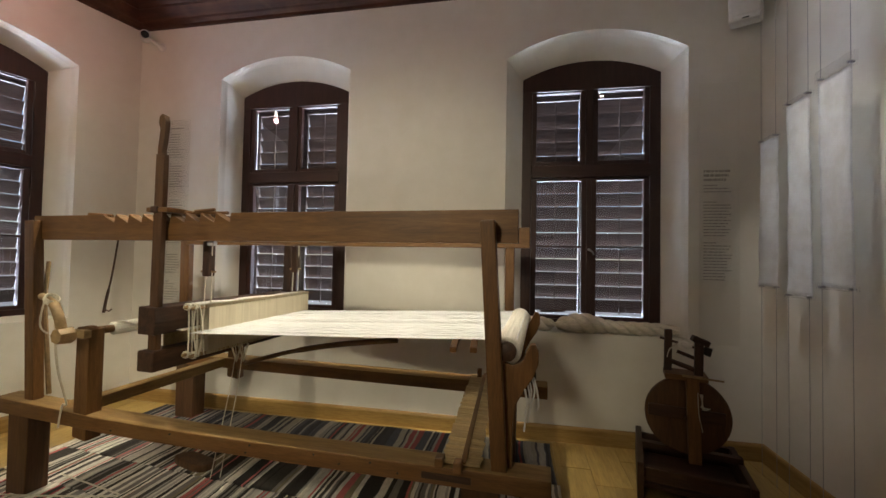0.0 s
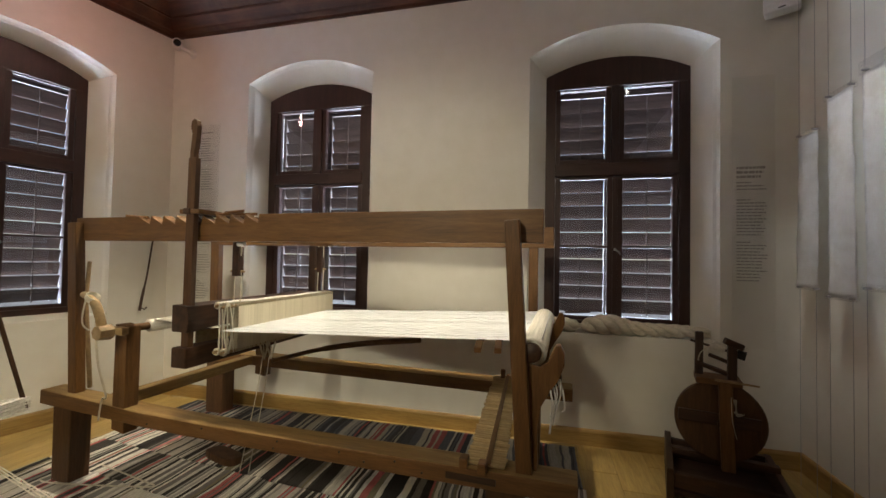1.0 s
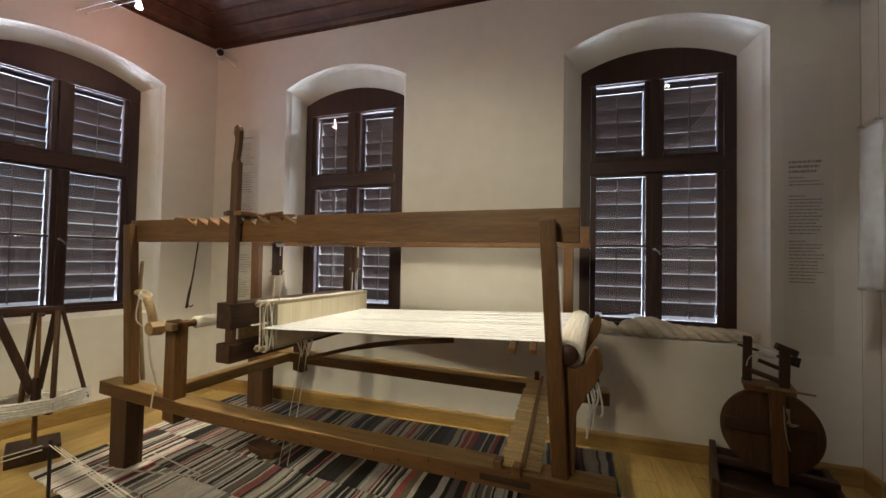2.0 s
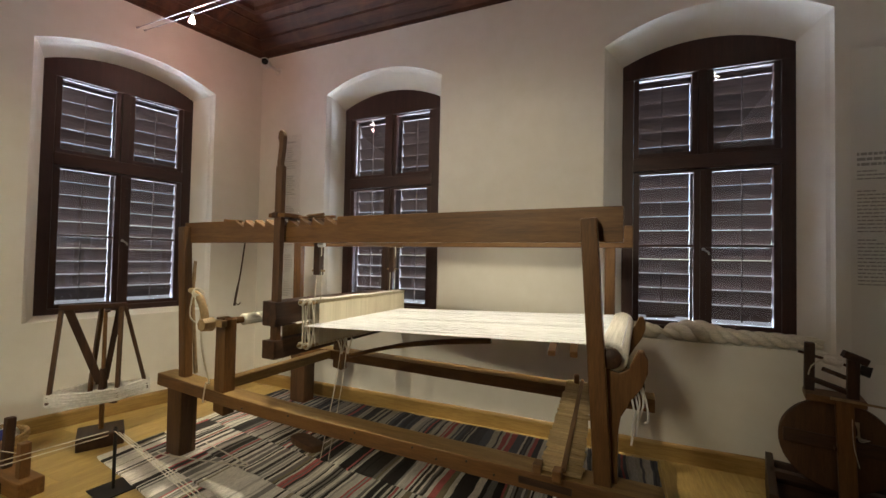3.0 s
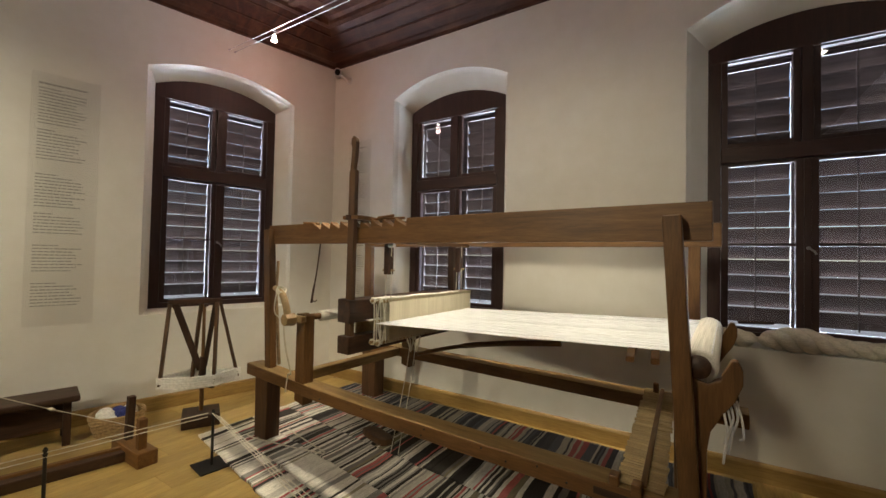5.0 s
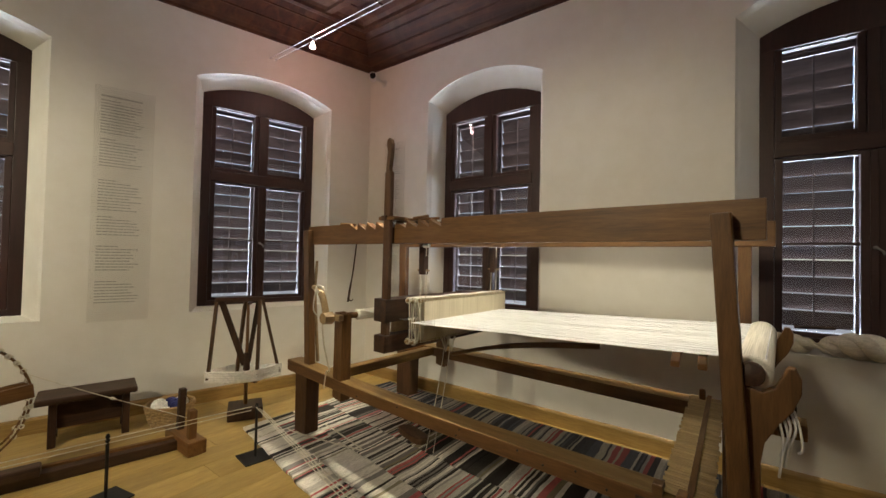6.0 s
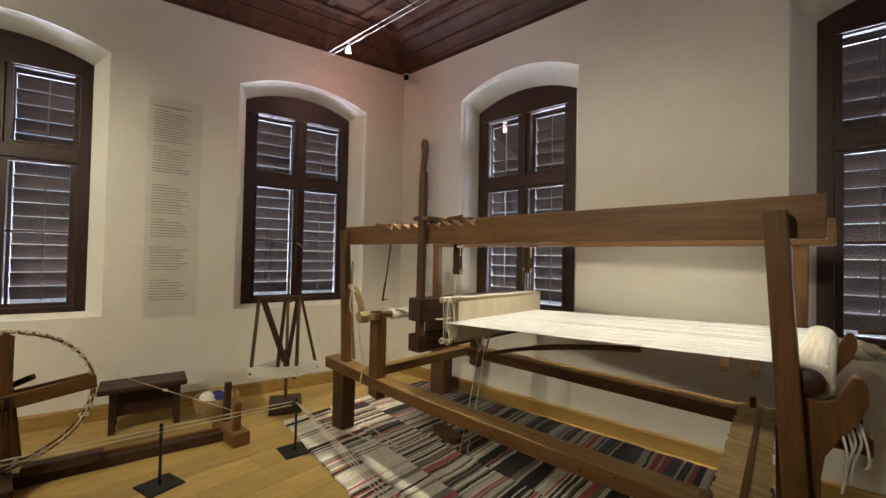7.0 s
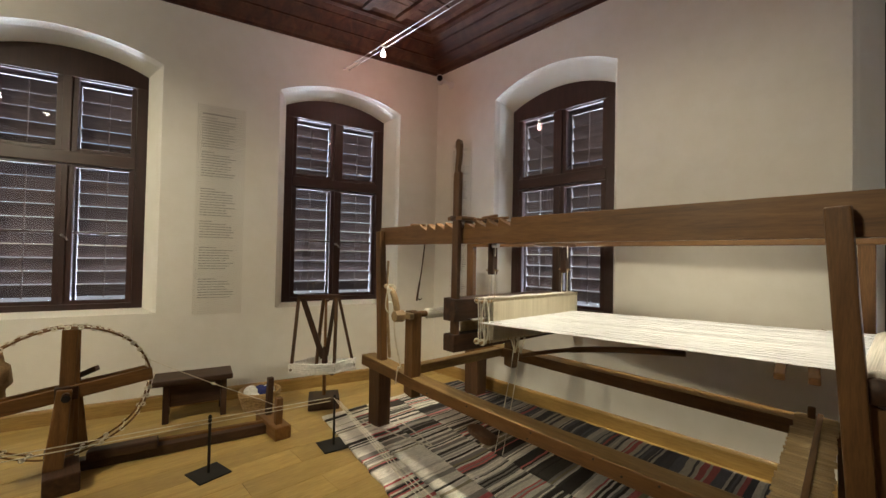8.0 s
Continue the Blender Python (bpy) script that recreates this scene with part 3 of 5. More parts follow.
lead("cloth_beam", cloth, M_LY, "", True)
bm = tube([(-2.325, 0.15, 0.892), (-2.325, 0.155, 0.892), (-2.325, D - 0.06, 0.892), (-2.325, D - 0.055, 0.892)], [0.022, 0.036, 0.036, 0.022], 20)
lead("cloth_roll", bm, M_CLOTH, "roll of finished white cloth", True)
# crank: a hexagonal wooden hub with a bent branch for a handle
bm = tube([(-2.325, -0.05, 0.892), (-2.325, -0.115, 0.892)], [0.042, 0.036], 7)
bm = block(-2.36, -2.24, -0.05, -0.012, 0.875, 0.915, 0.006, bm)
lead("crank_hub", bm, M_HORN, "pale wooden crank hub")
bm = tube(arc([(-2.335, -0.08, 0.90), (-2.345, -0.09, 0.98), (-2.385, -0.09, 1.045), (-2.44, -0.085, 1.07), (-2.50, -0.07, 1.078)]), [0.022] * 13 + [0.017] * 12, 9)
lead("crank_handle", bm, M_HORN, "bent branch used as crank handle", True)
bm = None
for k in range(4):
    a = [(-2.41 + 0.024 * math.sin(t) + 0.004 * k, -0.088 + 0.028 * math.cos(t), 1.058 + 0.006 * k - 0.02 * math.sin(t)) for t in [i * math.tau / 10 for i in range(10)]]
    bm = tube(a, 0.004, 5, bm, True)
bm = tube(arc([(-2.41, -0.115, 1.06), (-2.425, -0.118, 0.98), (-2.415, -0.12, 0.93), (-2.40, -0.1, 0.90)]), 0.004, 5, bm)
bm = tube(arc([(-2.355, -0.1, 0.95), (-2.33, -0.1, 0.75), (-2.32, -0.06, 0.56), (-2.42, -0.012, 0.52), (-2.45, -0.008, 0.40)]), 0.005, 5, bm)
lead("crank_cord", bm, M_CORD, "white cord knotted round the crank")

# the beater that swings from the notches
bm = bar((-1.895, 0.03, 0.745), (-1.886, 0.03, 1.80), 0.052, 0.03, 0.005, None, (0, 1, 0))
bm = slab([(-1.905, 0.016, 1.70), (-1.868, 0.016, 1.70), (-1.870, 0.016, 1.76), (-1.876, 0.016, 1.82), (-1.866, 0.016, 1.875), (-1.862, 0.016, 1.92),
           (-1.860, 0.016, 1.965), (-1.868, 0.016, 1.992), (-1.884, 0.016, 2.001), (-1.900, 0.016, 1.988), (-1.904, 0.016, 1.955), (-1.893, 0.016, 1.925), (-1.899, 0.016, 1.87), (-1.905, 0.016, 1.82), (-1.902, 0.016, 1.76)], 0.028, "y", 0.004, bm)
# backlit shade is put into this arm's colour
lead("beater_arm", bm, M_DARK_SHADED, "tall brown wooden arm with carved knob")
bm = bar((-1.895, D + 0.02, 0.745), (-1.895, D + 0.02, 1.60), 0.06, 0.04, 0.005, None, (0, 1, 0))
lead("beater_arm", bm, M_DZ)
bm = slab([(-1.955, -0.01, 0.91), (-1.855, -0.01, 0.908), (-1.848, -0.01, 0.97), (-1.855, -0.01, 1.04), (-1.955, -0.01, 1.046)], D + 0.10, "y", 0.006)
lead("beater_cap", bm, M_DY, "dark worn upper bar of the beater")
bm = slab([(-1.95, -0.012, 0.73), (-1.85, -0.012, 0.73), (-1.85, -0.012, 0.832), (-1.95, -0.012, 0.832)], D + 0.10, "y", 0.008)
lead("beater_sill", bm, M_DY, "dark worn lower bar of the beater")
bm = block(-1.955, -1.825, 0.01, 0.13, TT + 0.002, TT + 0.026, 0.006)
lead("hanger_block", bm, M_LX, "wooden block over the notched beam")
bm = bar((-1.90, 0.0, TT + 0.015), (-1.90, D + 0.13, TT + 0.022), 0.04, 0.03, 0.006)
lead("hanger_bar", bm, M_DY)
# kindling-like sticks and pegs laid along the beam top
bm = None
for a, b in (((-2.42, 0.075, TT + 0.004), (-2.27, 0.085, TT - 0.006)), ((-1.80, 0.09, TT + 0.006), (-1.55, 0.10, TT + 0.004)), ((-1.72, 0.07, TT + 0.01), (-1.62, 0.09, TT + 0.02))):
    lead("peg", tube([a, b], 0.008, 6), M_LX)

# the reed: fine upright slats between the beater bars
bm = None
for k in range(150):
    y = 0.10 + k * (D - 0.16) / 149
    bm = block(-1.922, -1.914, y, y + 0.0022, 0.834, 0.908, 0, bm)
ob = lead("reed", bm, M_REED, "fine reed between the beater bars")
tagged(ob, kind="stuff")

# heddles: two shafts with cords between their rods
HX = -1.775
for i, x in enumerate((HX, HX + 0.045)):
    bm = tube([(x, 0.085, 1.037 - 0.004 * i), (x, D + 0.03, 1.045 - 0.004 * i)], 0.009, 8)
    top = lead("heddle_rod", bm, M_HORN, "", True)
    bm = tube([(x, 0.08, 0.80 - 0.003 * i), (x, D + 0.03, 0.80)], 0.009, 8)
    lead("heddle_rod", bm, M_HORN, "", True)
bm = None
for i, x in enumerate((HX, HX + 0.045)):
    n = 330
    for k in range(n):
        y = 0.17 + (k + random.uniform(-0.35, 0.35)) * (D - 0.16) / n
        sway = random.uniform(-0.006, 0.006)
        x1 = x + 0.010 * (-1) ** k
        bm = tube([(x1, y, 1.046), (x + 0.004 * sway, y + sway, 0.93), (x1, y + sway, 0.79)], 0.0019, 3, bm)
ob = lead("heddle_cord", bm, M_HEDDLE, "close rows of cream heddle cords")
tagged(ob, kind="stuff")
bm = None
for i, x in enumerate((HX, HX + 0.045)):
    for y in (0.10, 0.12, 0.15):
        bm = tube(arc([(x + 0.008, y, 1.05), (x + random.uniform(-0.02, 0.02), y + 0.012, 0.93), (x + 0.008, y + random.uniform(0, 0.015), 0.79)], 4), 0.0045, 5, bm)
    for y in (0.095, 0.105):
        for z in (1.04, 0.80):
            bm = tube([(x + 0.016 * math.cos(t), y + 0.003 * math.sin(3 * t), z + 0.016 * math.sin(t)) for t in [k * math.tau / 9 for k in range(9)]], 0.004, 5, bm, True)
lead("end_cord", bm, M_CORD, "loose cords knotted on the heddle rods")
# white cord whipped along the upper rods
bm = tube(arc([(HX + 0.022, 0.09 + k * (D - 0.07) / 8, 1.052 - 0.001 * k + 0.003 * math.sin(k * 2.3)) for k in range(9)], 4), 0.0075, 7)
lead("rod_whipping", bm, M_WHITEY, "white cord along the heddle tops", True)
# dense cloth-like backing of the heddles
bm = bmesh.new()
bmesh.ops.create_grid(bm, x_segments=1, y_segments=40, size=0.5)
for v in bm.verts:
    t = v.co.y + 0.5
    v.co = Vector((HX + 0.0605 + 0.0012 * math.sin(t * 40), 0.175 + t * (D - 0.165), 0.918 + v.co.x * 0.226))
lead("heddle_sheet", bm, M_HEDDLE, "cream threads of the heddle eyes")

# pulleys from which the heddles hang
for y in (0.20, D - 0.10):
    x = HX + 0.022
    ob = lead("pulley_block", block(x - 0.022, x + 0.022, y - 0.02, y + 0.02, 1.19, 1.375, 0.005), M_DZ, "dark wooden pulley block")
    bm = tube([(x - 0.045, y, 1.215), (x + 0.045, y, 1.215)], 0.006, 8)
    part("pulley_pin", bm, M_HORN, ob)
    bm = tube([(x - 0.024, y + 0.01, 1.40), (x - 0.024, y + 0.01, 1.215), (HX, y, 1.05)], 0.0032, 5)
    bm = tube([(x + 0.024, y, 1.21), (HX + 0.045, y, 1.045)], 0.0032, 5, bm)
    bm = tube([(x + 0.03, y - 0.01, 1.38), (x + 0.03, y - 0.01, 1.30)], 0.0032, 5, bm)
    part("pulley_cord", bm, M_CORD, ob)
lead("hanger_bar", bar((HX + 0.022, 0.115, 1.39), (HX + 0.022, D + 0.03, 1.392), 0.03, 0.026, 0.005), M_LY)
lead("bobbin", tube([(-1.66, 0.10, 1.36), (-1.62, 0.10, 1.36)], 0.012, 10), M_PLAST, "small white bobbin under the beam")


# warp: fine threads from the warp beam through the heddles to the cloth roll
def warp_z(x):
    return 0.922 + (x + 1.55) * 0.046


bm = bmesh.new()
NX, NYG = 40, 150
grid = []
for i in range(NX + 1):
    x = -1.73 + i * (1.73 - 0.16) / NX
    fan = 0.07 + 0.02 * (1 - i / NX)
    row = []
    for j in range(NYG + 1):
        v = j / NYG
        z = warp_z(x) + 0.0016 * math.sin(j * 2.1) - 0.004 * math.sin(math.pi * i / NX)
        row.append(bm.verts.new((x, fan + v * (D - 0.08 - fan + 0.03), z)))
    grid.append(row)
for i in range(NX):
    for j in range(NYG):
        bm.faces.new((grid[i][j], grid[i + 1][j], grid[i + 1][j + 1], grid[i][j + 1]))
lead("warp", bm, M_WARP, "brightly lit sheet of white warp threads", True)
bm = None
for j in range(190):
    y = 0.075 + (j + random.uniform(-0.4, 0.4)) * (D - 0.115) / 190
    lift, slip = random.uniform(0.0005, 0.003), random.uniform(-0.004, 0.004)
    bm = tube([(x, y + slip * (x + 0.4), warp_z(x) + lift - 0.0015 * math.sin((x + 1.73) * 2)) for x in (-1.73, -1.2, -0.62, -0.40, -0.31, -0.2, -0.135)], 0.0011, 3, bm)
ob = lead("warp_threads", bm, M_WARP, "single white warp threads")
tagged(ob, kind="stuff")
# woven part between the beater and the cloth roll
bm = bmesh.new()
q = [bm.verts.new(p) for p in ((-2.325, 0.17, 0.928), (-1.80, 0.10, 0.918), (-1.80, D - 0.03, 0.918), (-2.325, D - 0.07, 0.928))]
f = bm.faces.new(q)
bmesh.ops.solidify(bm, geom=[f], thickness=0.003)
lead("woven_cloth", bm, M_CLOTH, "newly woven white cloth")
# lease rods through the warp
for x in (-0.395, -0.315):
    z = warp_z(x)
    bm = bar((x + 0.018, -0.02, z - 0.026), (x, 0.12, z - 0.016), 0.028, 0.022, 0.005)
    bm = bar((x, 0.119, z - 0.016), (x, D + 0.05, z - 0.013), 0.022, 0.018, 0.004, bm)
    lead("lease_rod", bm, M_LY)

# warp beam at the other end, with its carved cheeks
WBX, WBZ = -0.175, 0.943
bm = tube([(WBX, 0.03, WBZ), (WBX, 0.036, WBZ), (WBX, D + 0.14, WBZ)], [0.034, 0.038, 0.038], 18)
lead("warp_beam", bm, M_DY, "worn round warp beam", True)
bm = tube([(WBX, 0.062, WBZ), (WBX, 0.066, WBZ), (WBX, D - 0.03, WBZ), (WBX, D - 0.02, WBZ)], [0.045, 0.058, 0.06, 0.045], 28)
lead("warp_roll", bm, M_CLOTH, "white warp wound on its beam", True)
for y0 in (0.055, D + 0.035):
    o = [(-0.205, RT - 0.045), (-0.15, RT - 0.045), (-0.150, 0.66), (-0.140, 0.73), (-0.108, 0.79), (-0.072, 0.845), (-0.052, 0.90), (-0.052, 0.945), (-0.066, 0.975),
         (-0.084, 0.975), (-0.098, 0.945), (-0.115, 0.907), (-0.148, 0.890), (-0.182, 0.900), (-0.192, 0.935), (-0.205, 0.94)]
    lead("warp_beam_cheek", slab([(x, y0, z) for x, z in o], 0.05, "y", 0.005), M_LZ, "curved wooden cheek that carries the beam")
# brake: a round peg with white ribbons
bm = tube([(-0.20, 0.24, 0.752), (-0.105, 0.24, 0.745)], [0.022, 0.022], 12)
bm = tube([(-0.108, 0.24, 0.745), (-0.086, 0.24, 0.745)], 0.036, 14, bm)
lead("brake_peg", bm, M_DX, "dark round wooden brake peg", True)
bm = tube(arc([(-0.10, 0.12, 0.885), (-0.074, 0.12, 0.86), (-0.07, 0.12, 0.825), (-0.09, 0.12, 0.80)]), 0.007, 8)
lead("leather_strap", bm, M_BLACK, "black leather strap", True)
bm = None
for k, (x, y, zb) in enumerate(((-0.105, 0.06, 0.635), (-0.082, 0.065, 0.70), (-0.060, 0.07, 0.72), (-0.07, 0.08, 0.69), (-0.092, 0.075, 0.665))):
    pts = arc([(x - 0.01, y + 0.02, 0.84), (x + 0.004, y - 0.005, 0.79), (x + 0.010 * (-1) ** k, y - 0.005, 0.735), (x - 0.02 * (k % 2), y, zb)], 5)
    bm = tube(pts, 0.0038, 6, bm)
lead("ribbon", bm, M_LINEN, "white cotton cords hanging down", True)
bm = tube([(-0.05, D + 0.02, 0.985), (0.10, D + 0.06, 0.99)], 0.008, 6)
lead("stick", bm, M_DX)

# reed mat over the rails: thin canes tied on two battens
for x0, xb in ((-0.345, -0.425),):
    n = 58
    me = None
    for k in range(n):
        t = k / (n - 1)
        y = 0.02 + t * (D + 0.07)
        x = x0 + (xb - x0) * t
        m = pose(x + random.uniform(-0.006, 0.006), y, RT + 0.012 - 0.023 * (1 - t) + random.uniform(-0.0015, 0.0015), 0, 0, random.uniform(-1.5, 1.5))
        if me is None:
            c = lead("cane", tube([(-0.078, 0, 0), (0.078, 0, 0)], 0.0072, 7), M_REED, "", True)
            me = c.data
        else:
            c = new("cane", me)
            c.parent = loom
        c.matrix_local = m
    bm = bar((x0 + 0.012, 0.0, RT - 0.001), (xb + 0.012, D + 0.12, RT + 0.022), 0.022, 0.006, 0.002)
    lead("mat_batten", bm, M_LY)
for p in ((-0.43, -0.012), (-0.352, -0.03)):
    lead("mat_peg", block(p[0] - 0.017, p[0] + 0.017, p[1], p[1] + 0.05, RT - 0.032, RT + 0.010, 0.006), M_LX)
lead("mat_peg", block(-0.455, -0.425, D + 0.04, D + 0.07, RT - 0.002, RT + 0.07, 0.008), M_LZ)
lead("mortise_slot", block(-0.50, -0.30, -0.010, 0.012, RB + 0.002, RB + 0.027, 0.002), M_DX, "dark through-mortise in the rail")

for x, z in ((-1.32, 0.455), (-1.30, 0.49), (-0.98, 0.492), (-0.86, 0.47), (-0.72, 0.494), (-0.60, 0.468), (-2.10, 0.46), (-1.74, 0.486)):
    lead("nail", tube([(x, -0.010, z - 0.032), (x, 0.01, z - 0.032)], 0.0045, 7), M_BLACK)

# treadle gear: a long dark branch, tie cords, and the thin stick beside the upright
bm = tube(arc([(-1.80, 0.55, 0.645), (-1.62, 0.57, 0.70), (-1.45, 0.60, 0.742), (-1.2, 0.62, 0.788), (-0.85, 0.64, 0.832)]), [0.013] * 12 + [0.017] * 13, 8)
lead("branch", bm, M_LX, "long dark bent branch under the warp", True)
bm = None
for x, y, dx in ((HX + 0.03, 0.40, -0.035), (HX + 0.06, 0.42, -0.03)):
    bm = tube(arc([(x, y, 0.795), (x + 0.01, y, 0.72), (x - 0.01, y + 0.01, 0.70), (x + dx, y, 0.50), (x + dx * 3.5, y - 0.02, 0.03)]), 0.0028, 5, bm)
    bm = tube([(x - 0.03, y, 0.80), (x + 0.012, y, 0.70), (x + 0.04, y, 0.80)], 0.006, 5, bm)
lead("tie_cord", bm, M_CORD, "white tie cords to the treadle")
bm = tube([(-2.735, 0.125, 0.505), (-2.785, 0.115, 1.02), (-2.765, 0.115, 1.25)], [0.012, 0.012, 0.010], 7)
lead("stick", bm, M_HORN)
bm = tube(arc([(-2.79, 0.12, 1.2), (-2.80, 0.11, 0.9), (-2.745, 0.11, 0.52)]), 0.004, 5)
lead("tie_cord", bm, M_CORD)
o = [(0.145 * math.copysign(abs(math.cos(t)) ** 0.55, math.cos(t)) + 0.008 * math.sin(3 * t), 0.060 * math.copysign(abs(math.sin(t)) ** 0.6, math.sin(t)), 0.016) for t in [k * math.tau / 22 for k in range(22)]]
ob = part("treadle_board", slab(o, 0.042, "z", 0.012), M_DARK_SHADED)
ob.matrix_world = pose(-1.935, 2.17, 0, 0, 0, -16)
tagged(ob, "worn brown wooden treadle board lying on the rug", "treadle")


# ---------------------------------------------------------------- rag rug
def rug_material(name, seed, dark, pale=False):
    """Woven rag stripes across the strip, uneven in width, slightly wavy."""
    mat, nt, b = nodes_of(name, 0.95)
    tc = nt.nodes.new("ShaderNodeTexCoord")
    sep = nt.nodes.new("ShaderNodeSeparateXYZ")
    nz = add(nt, "ShaderNodeTexNoise", Scale=2.2, Detail=3.0)
    nt.links.new(tc.outputs["Object"], nz.inputs["Vector"])
    nt.links.new(tc.outputs["Object"], sep.inputs[0])
    wob = nt.nodes.new("ShaderNodeMath")
    wob.operation = "MULTIPLY_ADD"
    wob.inputs[1].default_value = 0.075
    nt.links.new(nz.outputs[0], wob.inputs[0])
    nt.links.new(sep.outputs[0], wob.inputs[2])
    pos = nt.nodes.new("ShaderNodeMath")
    pos.operation = "ADD"
    pos.inputs[1].default_value = seed
    nt.links.new(wob.outputs[0], pos.inputs[0])
    cols = None
    for scale, f in ((24.0, None), (72.0, 0.42)):
        # cells of uneven width along the strip
        v = nt.nodes.new("ShaderNodeTexVoronoi")
        v.voronoi_dimensions = "1D"
        v.inputs["Scale"].default_value = scale
        v.inputs["Randomness"].default_value = 1.0
        nt.links.new(pos.outputs[0], v.inputs["W"])
        s = nt.nodes.new("ShaderNodeSeparateColor")
        nt.links.new(v.outputs["Color"], s.inputs[0])
        if pale:
            stops = [(0.0, (0.03, 0.027, 0.027)), (0.09, (0.80, 0.78, 0.72)), (0.34, (0.30, 0.29, 0.28)), (0.43, (0.86, 0.84, 0.79)), (0.60, (0.07, 0.06, 0.055)), (0.66, (0.55, 0.53, 0.50)), (0.74, (0.58, 0.14, 0.16)), (0.80, (0.36, 0.33, 0.24)), (0.86, (0.82, 0.80, 0.76))]
        elif dark:
            stops = [(0.0, (0.02, 0.022, 0.035)), (0.2, (0.20, 0.20, 0.21)), (0.38, (0.03, 0.03, 0.045)), (0.52, (0.30, 0.29, 0.28)), (0.66, (0.05, 0.055, 0.08)), (0.8, (0.22, 0.05, 0.06)), (0.87, (0.25, 0.24, 0.22))]
        else:
            stops = [(0.0, (0.025, 0.022, 0.022)), (0.16, (0.68, 0.66, 0.61)), (0.29, (0.22, 0.21, 0.20)), (0.39, (0.82, 0.80, 0.74)), (0.55, (0.05, 0.045, 0.042)), (0.67, (0.44, 0.43, 0.41)), (0.76, (0.55, 0.15, 0.15)), (0.82, (0.26, 0.23, 0.15)), (0.89, (0.78, 0.76, 0.71))]
        c = ramp(nt, s.outputs[0], stops)
        nt.nodes[-1].color_ramp.interpolation = "CONSTANT"
        if cols is None:
            cols = c
        else:
            g = nt.nodes.new("ShaderNodeMath")
            g.operation = "LESS_THAN"
            g.inputs[1].default_value = f
            nt.links.new(s.outputs[1], g.inputs[0])
            cols = mixc(nt, g.outputs[0], cols, c)
    mp = nt.nodes.new("ShaderNodeMapping")
    mp.inputs["Scale"].default_value = (150, 30, 30)
    nt.links.new(tc.outputs["Object"], mp.inputs[0])
    fine = add(nt, "ShaderNodeTexNoise", Scale=1.0, Detail=4.0, Roughness=0.7)
    nt.links.new(mp.outputs[0], fine.inputs["Vector"])
    tone = ramp(nt, fine.outputs[0], [(0.3, (0.66, 0.65, 0.63)), (0.6, (1.1, 1.09, 1.07))])
    nt.links.new(mixc(nt, 0.85, cols, tone, "MULTIPLY"), b.inputs["Base Color"])
    bump(nt, b, fine.outputs[0], 0.8, 0.006)
    return mat


def rug_strip(x0, x1, ys, yn, z, seed, mat):
    """A strip of woven rug from its south edge ys(x) to its north edge yn(x), soft and a little rumpled."""
    bm = bmesh.new()
    nx, ny = 110, 22
    lo, hi = [], []
    for i in range(nx + 1):
        x = x0 + (x1 - x0) * i / nx
        a, b = [], []
        for j in range(ny + 1):
            v = j / ny
            y = ys(x) + (yn(x) - ys(x)) * v + (0.018 * noise.noise((x * 9, seed, v * 2)) if j in (0, ny) else 0)
            xx = x + 0.02 * noise.noise((y * 2.5, seed * 3.1, x)) * (1 if 0 < i < nx else 1.5)
            h = 0.004 * (1 + noise.noise((xx * 3, y * 3, seed))) + 0.003 * (1 + noise.noise((xx * 14, y * 5, seed + 7)))
            a.append(bm.verts.new((xx, y, z + 0.006 + h)))
            b.append(bm.verts.new((xx, y, z)))
        lo.append(b)
        hi.append(a)
    for i in range(nx):
        for j in range(ny):
            bm.faces.new((hi[i][j], hi[i + 1][j], hi[i + 1][j + 1], hi[i][j + 1]))
        for j, flip in ((0, 0), (ny, 1)):
            bm.faces.new((lo[i][j], lo[i + 1][j], hi[i + 1][j], hi[i][j]))
    for i in (0, nx):
        for j in range(ny):
            bm.faces.new((lo[i][j], lo[i][j + 1], hi[i][j + 1], hi[i][j]))
    return part("woven_strip", bm, mat, rug, "", True)


rug = thing("rag_rug", "striped grey, cream, black and red woven rag rug under the loom", "rug")
R1, R2, R3 = rug_material("rag_stripes_a", 3.7, False, True), rug_material("rag_stripes_b", 12.3, False), rug_material("rag_stripes_c", 21.9, True)


def rug_line(a, b):
    return lambda x: a + (b - a) * (x + 3.02) / 3.25


R4 = rug_material("rag_stripes_d", 33.1, False, True)
SEAMS = (0.0, 0.17, 0.36, 0.62, 1.0)
for k, mat in enumerate((R4, R1, rug_material("rag_stripes_e", 47.5, False), R2)):
    f, g = SEAMS[k], SEAMS[k + 1]
    rug_strip(-3.02 + 0.01 * (k % 2), 0.25, rug_line(1.50 + 1.12 * f + 0.002, 0.92 + 1.52 * f + 0.002), rug_line(1.50 + 1.12 * g - 0.002, 0.92 + 1.52 * g - 0.002), 0.001, 1.0 + k, mat)
rug_strip(-2.98, 0.23, rug_line(2.624, 2.444), rug_line(2.985, 2.975), 0.001, 3.0, R3)


